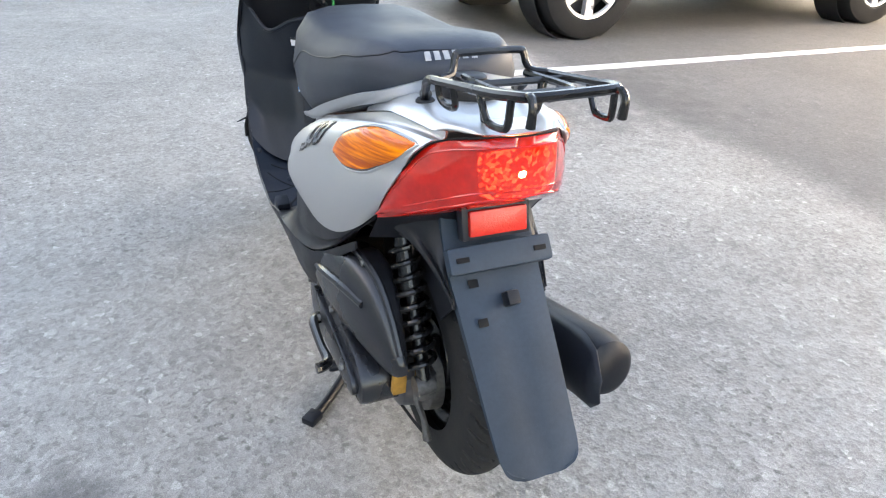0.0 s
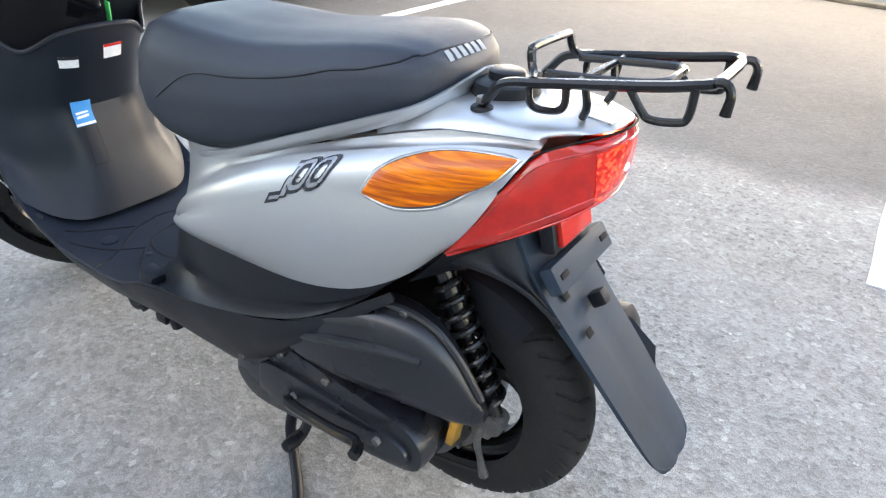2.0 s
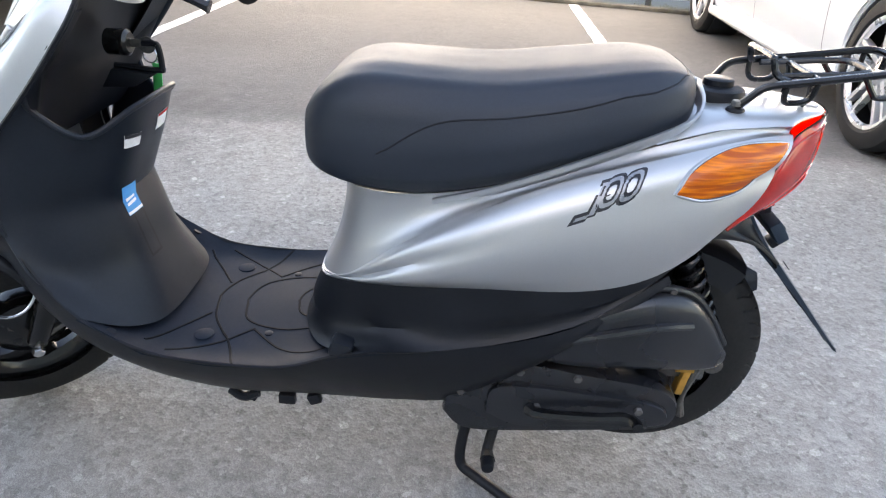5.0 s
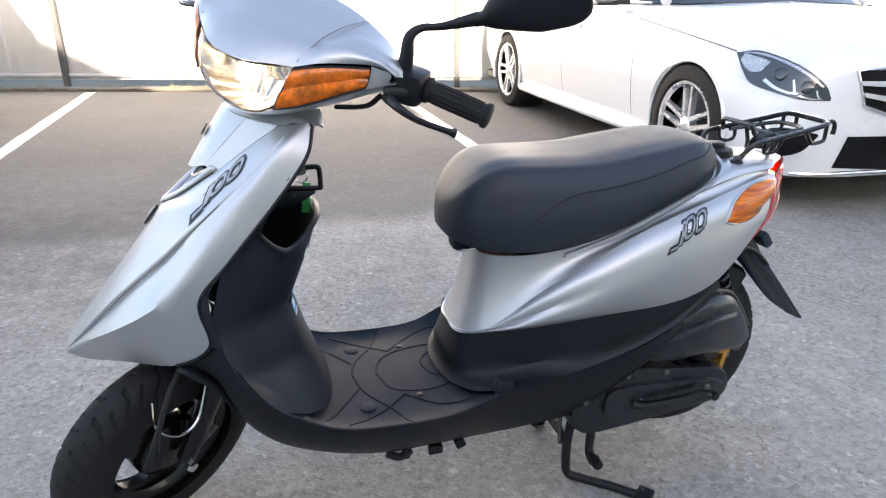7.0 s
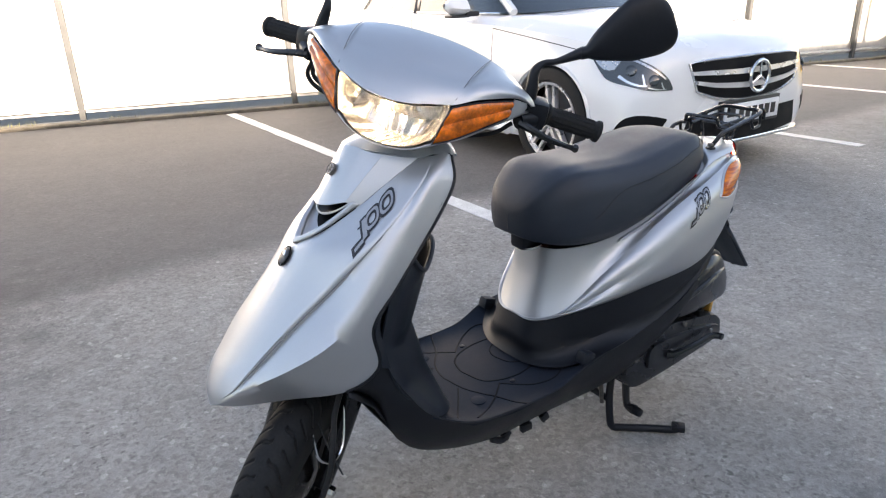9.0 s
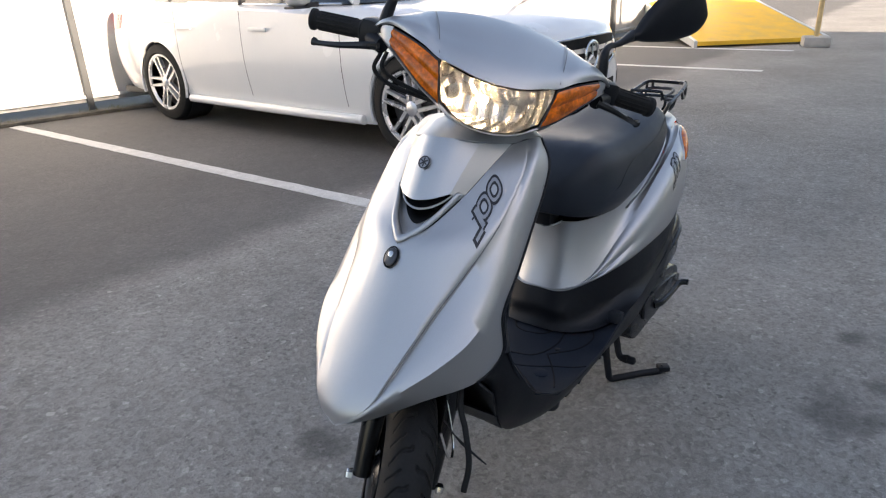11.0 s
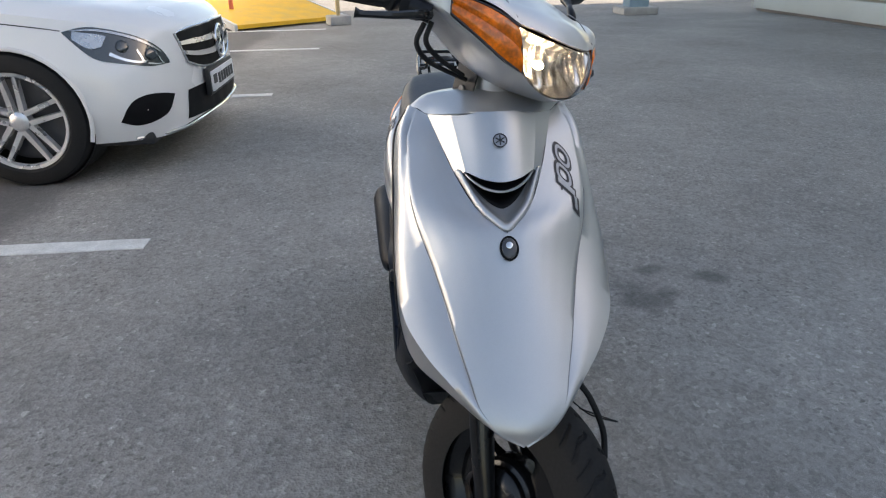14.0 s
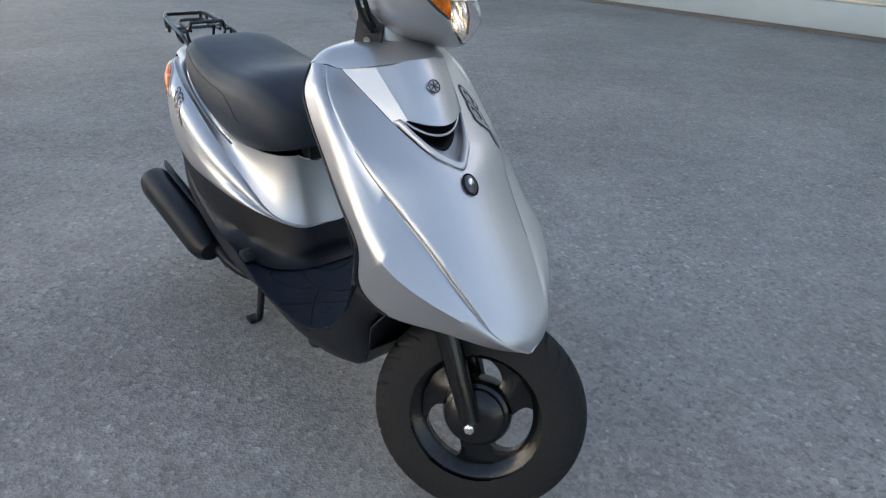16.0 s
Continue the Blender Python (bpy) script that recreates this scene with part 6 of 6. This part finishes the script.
for rail, up in ((t_mid, .0), (t_mid, .012), (t_top, -.012)):
    edge = []
    for p in [V(-p.x, p.y, p.z) for p in cr(rail, 26)][6:] + list(reversed(cr(rail, 26)))[1:20]:
        hit, nrm, _, _ = TAIL_SURF.find_nearest(p + V(0, 0, up))
        edge.append(hit)
    part("lens_ridge", tube(edge, .0014, 0, 6), M_REDLENS, tail)
trim = [V(-p.x, p.y, p.z + .001) for p in cr(t_top, 30)[8:]] + [p + V(0, 0, .001) for p in reversed(cr(t_top, 30)[8:-1])]
part("lens_gasket", tube(trim, .0013, 0, 6), M_VOID, tail)
part("reflector", block((.082, .01, .034), Matrix.Translation((0, -.146, .567)) @ Matrix.Rotation(-.25, 4, "X"), .003), M_REFLECTOR, scooter, "red rectangular reflector")
part("reflector_mount", block((.10, .02, .05), Matrix.Translation((0, -.134, .565)) @ Matrix.Rotation(-.25, 4, "X"), .006), M_DARK, scooter)
fp = [(-.105, .565, .064), (-.125, .53, .066), (-.155, .49, .066), (-.19, .45, .064), (-.235, .40, .062), (-.285, .343, .059), (-.315, .31, .056), (-.326, .297, .048), (-.331, .291, .030)]
flap_mid = [V(0, y, z) for y, z, w in fp]
flap_edge = [V(w, y, z) for y, z, w in fp]
flap_side = [V(w + .002, y + d * .85, z + d * .5) for (y, z, w), d in zip(fp, (.075, .07, .06, .04, .022, .015, .012, .01, .01))]
part("mudguard", patch([flap_mid, flap_edge, flap_side], 30, 4, [.003, 0], (0, -.05, .35), thick=.004), M_FLAP, scooter, "dark grey plastic rear mudguard", sharp=30)
gus = [pts(s) for s in (".062 -.10 .565, .066 -.12 .53, .067 -.145 .495, .066 -.175 .46", ".10 -.05 .548, .086 -.09 .526, .076 -.13 .502, .068 -.172 .466", ".12 .0 .522, .098 -.07 .518, .085 -.125 .503, .072 -.17 .468")]
gs = patch(gus, 12, 4, .004, (0, -.05, .52), mirror=False, thick=.003)
part("mudguard_side", mirrored(gs), M_BLACK, scooter)
part("mudguard_side", gs, M_BLACK, scooter)
mtilt = Matrix.Translation((0, -.158, .522)) @ Matrix.Rotation(-.62, 4, "X")
br = part("plate_bracket", block((.15, .02, .036), mtilt, .006), M_FLAP, scooter, "dark plastic number plate bracket")
for sx in (-1, 1):
    part("bracket_slot", block((.018, .003, .007), mtilt @ Matrix.Translation((sx * .056, -.0102, 0)), .001), M_VOID, br)
for x, y, z in ((-.038, -.166, .487), (-.038, -.203, .449)):
    part("flap_hole", block((.014, .0012, .011), Matrix.Translation((x, y + .0015, z + .0015)) @ Matrix.Rotation(-.72, 4, "X"), .0005), M_VOID, scooter)
part("flap_peg", block((.018, .022, .02), Matrix.Translation((.005, -.192, .474)) @ Matrix.Rotation(-.72, 4, "X"), .004), M_BLACK, scooter)

# --- engine, belt case, air box, shock absorber
YZ = lambda x: Matrix(((0, 0, -1, x), (1, 0, 0, 0), (0, 1, 0, 0), (0, 0, 0, 1)))


def yz_slab(outline, x_out, depth, bevel, sub=40):
    """A moulded case: a smooth outline in (y, z), from x_out inwards."""
    o = cr_2d(outline + outline[:1], sub)[:-1]
    return slab(o, depth, YZ(x_out + depth), bevel)


part("belt_case", yz_slab([(.33, .20), (.31, .26), (.22, .308), (.10, .296), (0, .282), (-.04, .258), (-.046, .222), (-.02, .196), (.08, .182), (.2, .168), (.29, .165)], -.162, .10, .012), M_CASE, scooter, "black engine belt case", sharp=50)
part("case_cover", yz_slab([(.26, .215), (.24, .27), (.10, .268), (.0, .256), (-.028, .235), (-.01, .212), (.1, .202), (.2, .192)], -.172, .012, .004), M_CASE, scooter, sharp=50)
ST = ((.238, .160, .135, .340, .348), (.225, .168, .115, .333, .36), (.19, .178, .10, .324, .385), (.12, .182, .095, .315, .424), (.03, .172, .09, .31, .448), (-.03, .156, .095, .305, .436), (-.07, .141, .10, .30, .397), (-.098, .129, .104, .302, .352), (-.112, .121, .108, .312, .330))
rings = []
for k in range(20):
    a = 2 * math.pi * k / 20
    ca, sa_ = math.cos(a), math.sin(a)
    ca, sa_ = math.copysign(abs(ca) ** .55, ca), math.copysign(abs(sa_) ** .55, sa_)
    rings.append([V(-(xo + xi) / 2 - (xo - xi) / 2 * ca, y, (zb + zt) / 2 + (zt - zb) / 2 * sa_) for y, xo, xi, zb, zt in ST])
rings = [cr(r, 30) for r in rings]
abm = grid_mesh(rings, closed_u=True)
bmesh.ops.holes_fill(abm, edges=[e for e in abm.edges if len(e.link_faces) == 1], sides=0)
bmesh.ops.recalc_face_normals(abm, faces=abm.faces)
airbox = part("air_box", abm, M_CASE, scooter, "black plastic air filter box", sharp=50)
part("air_box_rib", tube([(-.172, .20, .352), (-.181, .10, .388), (-.170, .02, .402), (-.152, -.035, .398)], .007, 24, 8), M_CASE, airbox)
part("air_box_rim", tube([(-.150, .20, .386), (-.15, .12, .428), (-.142, .03, .452), (-.13, -.03, .44), (-.122, -.07, .40), (-.117, -.105, .345)], .006, 40, 8), M_CASE, airbox)
for x, y, z in ((-.14, 0, .448), (-.118, -.078, .372)):
    part("case_bolt", disc(.006, .004, Matrix.Translation((x, y, z)) @ Matrix.Rotation(-math.pi / 2, 4, "Y"), 10), M_ALU, airbox)
for x, y, z in ((-.173, .179, .238), (-.163, .21, .297), (-.163, .12, .292), (-.163, .30, .25), (-.173, .02, .245)):
    part("case_bolt", disc(.007, .006, Matrix.Translation((x, y, z)) @ Matrix.Rotation(-math.pi / 2, 4, "Y"), 6), M_ALU, scooter)
part("kick_lever", tube([(-.172, .19, .232), (-.188, .17, .236), (-.192, .09, .24), (-.192, .045, .244), (-.205, .03, .246), (-.215, .028, .246)], [.012, .009, .008, .009, .009, .009], 24, 8), M_GLOSSBLACK, scooter)
part("engine_block", join(span(-.09, .10, .06, .34, .17, .31, .02), lathe([(-.1, .06), (.1, .06)], 24, Matrix.Translation((.0, .24, .235)))), M_CASE, scooter)
part("gearbox", join(lathe([(-.10, .0), (-.10, .04), (-.092, .055), (-.05, .065), (-.045, .0)], 28, Matrix.Translation((0, 0, .226))), block((.04, .08, .05), Matrix.Translation((-.085, -.03, .285)), .012)), M_RIMGREY, scooter)
part("gold_bracket", join(block((.022, .012, .055), Matrix.Translation((-.104, -.062, .262)) @ Matrix.Rotation(.15, 4, "X"), .002), block((.03, .03, .008), Matrix.Translation((-.104, -.058, .288)), .002)), M_RUST, scooter, "gold-plated steel bracket")
part("brake_arm", tube([(-.085, -.095, .285), (-.082, -.085, .235), (-.07, -.085, .19), (-.065, -.092, .15)], [.008, .006, .005, .008], 16, 8), M_ALU, scooter)
part("brake_cable", tube([(-.065, -.092, .155), (-.075, -.02, .15), (-.085, .1, .15), (-.08, .25, .16)], .003, 20, 6), M_RUBBER, scooter)
sh0, sh1 = V(-.083, -.018, .492), V(-.081, -.110, .290)
shd = (sh1 - sh0)
part("shock_absorber", tube([sh0, sh0.lerp(sh1, .35), sh0.lerp(sh1, .36), sh1], [.016, .016, .009, .012], 0, 14), M_GLOSSBLACK, scooter, "black shock absorber with coil spring")
ax = shd.normalized()
sa = ax.cross(V(1, 0, 0)).normalized()
sb = ax.cross(sa)
coil = [sh0.lerp(sh1, .06 + .84 * i / 150) + (sa * math.cos(i / 150 * 2 * math.pi * 8.5) + sb * math.sin(i / 150 * 2 * math.pi * 8.5)) * .021 for i in range(151)]
part("coil_spring", tube(coil, .0046, 0, 8), M_GLOSSBLACK, scooter)
part("shock_mount", join(disc(.016, .03, Matrix.Translation(sh1 + V(-.015, 0, -.005)) @ Matrix.Rotation(math.pi / 2, 4, "Y"), 18), block((.03, .03, .05), Matrix.Translation(sh1 + V(.01, .02, -.02)), .006)), M_ALU, scooter)
hg = [[V(x, -.010 + r * math.cos(a), .259 + r * math.sin(a)) for a in [radians(35 + 91 * i / 12) for i in range(13)]] for x, r in ((0, .229), (.035, .227), (.054, .217), (.060, .175))]
part("inner_mudguard", patch(hg, 30, 3, 0, (0, -.010, .259), thick=.003), M_BLACK, scooter)
part("frame_tube", tube([(-.07, .36, .30), (-.085, .2, .42), (-.09, .05, .485), (-.085, -.05, .52)], .014, 20, 10), M_BLACK, scooter)
part("frame_tube", tube([(.07, .36, .30), (.085, .2, .42), (.09, .05, .485), (.085, -.05, .52)], .014, 20, 10), M_BLACK, scooter)
part("luggage_box", span(-.075, .075, .04, .38, .482, .54, .02), M_BLACK, scooter)

# --- exhaust on the other side
mu0, mu1 = V(.174, .20, .215), V(.193, -.20, .305)
md = (mu1 - mu0)
mrot = Matrix.Translation(mu0) @ md.to_track_quat("X", "Z").to_matrix().to_4x4()
ml = md.length
muf = part("muffler", lathe([(0, .0), (0, .028), (.02, .042), (.06, .048), (ml - .04, .05), (ml - .01, .044), (ml, .03), (ml, 0)], 32, mrot), M_BLACK, scooter, "matt black muffler with heat shield")
rows = []
for i in range(13):
    t = -.02 + (ml + .07) * i / 12
    rr = .061 + (.002 if i > 10 else 0)
    half = 1.15 if i < 9 else 1.15 * math.sqrt(max(.03, 1 - ((i - 8.5) / 3.6) ** 2))
    rows.append([V(t, -rr * math.cos(a), rr * math.sin(a)) for a in [radians(5) + half * (j / 8 * 2 - 1) for j in range(9)]])
hs = grid_mesh(rows)
bmesh.ops.recalc_face_normals(hs, faces=hs.faces)
shell(hs, .003)
hs.transform(mrot)
sh = part("heat_shield", hs, M_DARK, muf)
for t in (.08, .24):
    part("shield_bolt", disc(.006, .003, mrot @ Matrix.Translation((t, -.063, .0)) @ Matrix.Rotation(math.pi / 2, 4, "X"), 12), M_ALU, sh)
part("exhaust_pipe", tube([(.05, .36, .20), (.10, .32, .17), (.14, .25, .19), (.155, .16, .235)], .016, 20, 10), M_BLACK, muf)

# --- centre stand
st_l = [(-.07, .27, .16), (-.08, .285, .10), (-.092, .292, .045), (-.098, .287, .016), (-.115, .265, .012), (-.16, .21, .012), (-.20, .167, .013), (-.207, .157, .024)]
stand = part("centre_stand", tube(st_l, .010, 40, 10), M_BLACK, scooter, "black tubular centre stand resting on the asphalt")
part("foot_pad", block((.034, .028, .016), Matrix.Translation((-.206, .158, .020)) @ Matrix.Rotation(.7, 4, "Z"), .004), M_BLACK, stand)
part("foot_pad", block((.03, .034, .014), Matrix.Translation((.11, .272, .009)), .004), M_BLACK, stand)
part("pedal_knob", disc(.012, .02, Matrix.Translation((-.13, .243, .066)) @ Matrix.Rotation(-math.pi / 2, 4, "Y"), 16, .004), M_BLACK, stand)
part("stand_leg", tube([(-x, y, z) for x, y, z in st_l[:4]] + [(.108, .275, .012)], .010, 24, 10), M_BLACK, stand)
part("stand_cross", tube([(-.085, .287, .09), (.085, .287, .09)], .009, 0, 10), M_BLACK, stand)
part("stand_pedal", tube([(-.075, .225, .16), (-.09, .235, .11), (-.105, .243, .07), (-.13, .243, .066)], [.010, .010, .010, .014], 14, 8), M_BLACK, stand)
part("stand_spring", tube([(-.06, .30, .15), (-.065, .295, .075)], .006, 0, 8), M_ALU, stand)

# --- seat piping and lettering bars on the seat's rear
SEAT_SURF = surface_of(patch(seat_rails, 60, 4, 0, (0, 0.3, 0.66)))
for sx in (-1, 1):
    seam = []
    for p in cr([V(sx * x, y, z) for x, y, z in ((.146, .44, .63), (.15, .36, .68), (.15, .26, .695), (.148, .16, .716), (.128, .07, .745), (.09, .025, .757), (.0, .012, .76))], 60):
        hit, nrm, _, _ = SEAT_SURF.find_nearest(p)
        seam.append(hit)
    part("seat_seam", tube(seam, .0013, 0, 5), M_BLACK, seat)
for i in range(6):
    x = -.040 + .0135 * i
    a = [V(x - .0042, .016, .752), V(x + .0042, .016, .752)]
    b = [V(x - .0042, .011, .736), V(x + .0042, .011, .736)]
    part("letter_bar", laid(SEAT_SURF, a, b, 4, 3, .001, .0003, out=V(0, -1, .3)), M_LETTER, seat)

# --- silver strip along the seat's foot
for sx in (-1, 1):
    lo = [V(sx * x, y, z) for x, y, z in ((.136, .36, .560), (.142, .27, .585), (.141, .17, .624), (.126, .065, .666), (.100, .022, .682), (.060, .0, .694), (.0, -.006, .704))]
    hi = [V(sx * x, y, z) for x, y, z in ((.144, .36, .570), (.151, .27, .600), (.150, .17, .641), (.134, .06, .684), (.106, .014, .700), (.064, -.006, .714), (.0, -.013, .726))]
    part("seat_rim", patch([lo, hi], 24, 3, .002, (0, .2, .62), mirror=False, thick=.004), M_SILVER, scooter)

part("brake_drum", lathe([(-.064, 0), (-.064, .05), (-.058, .066), (-.05, .074), (-.03, .076), (-.03, .0)], 36, Matrix.Translation((0, 0, .226))), M_ALU, scooter, "dull grey brake drum in the rear wheel")
for k in range(8):
    a = 2 * math.pi * k / 8
    part("drum_rib", block((.012, .004, .03), Matrix.Translation((-.062, 0, .226)) @ Matrix.Rotation(a, 4, "X") @ Matrix.Translation((0, 0, .052)), .001), M_ALU, scooter)
for x, y, z, w in ((-.112, .60, .158, .03), (-.118, .55, .168, .022), (-.112, .66, .16, .018)):
    part("under_clip", block((.014, w, .02), Matrix.Translation((x, y, z)) @ Matrix.Rotation(.4 * (y - .6) * 20, 4, "X"), .004), M_BLACK, scooter)
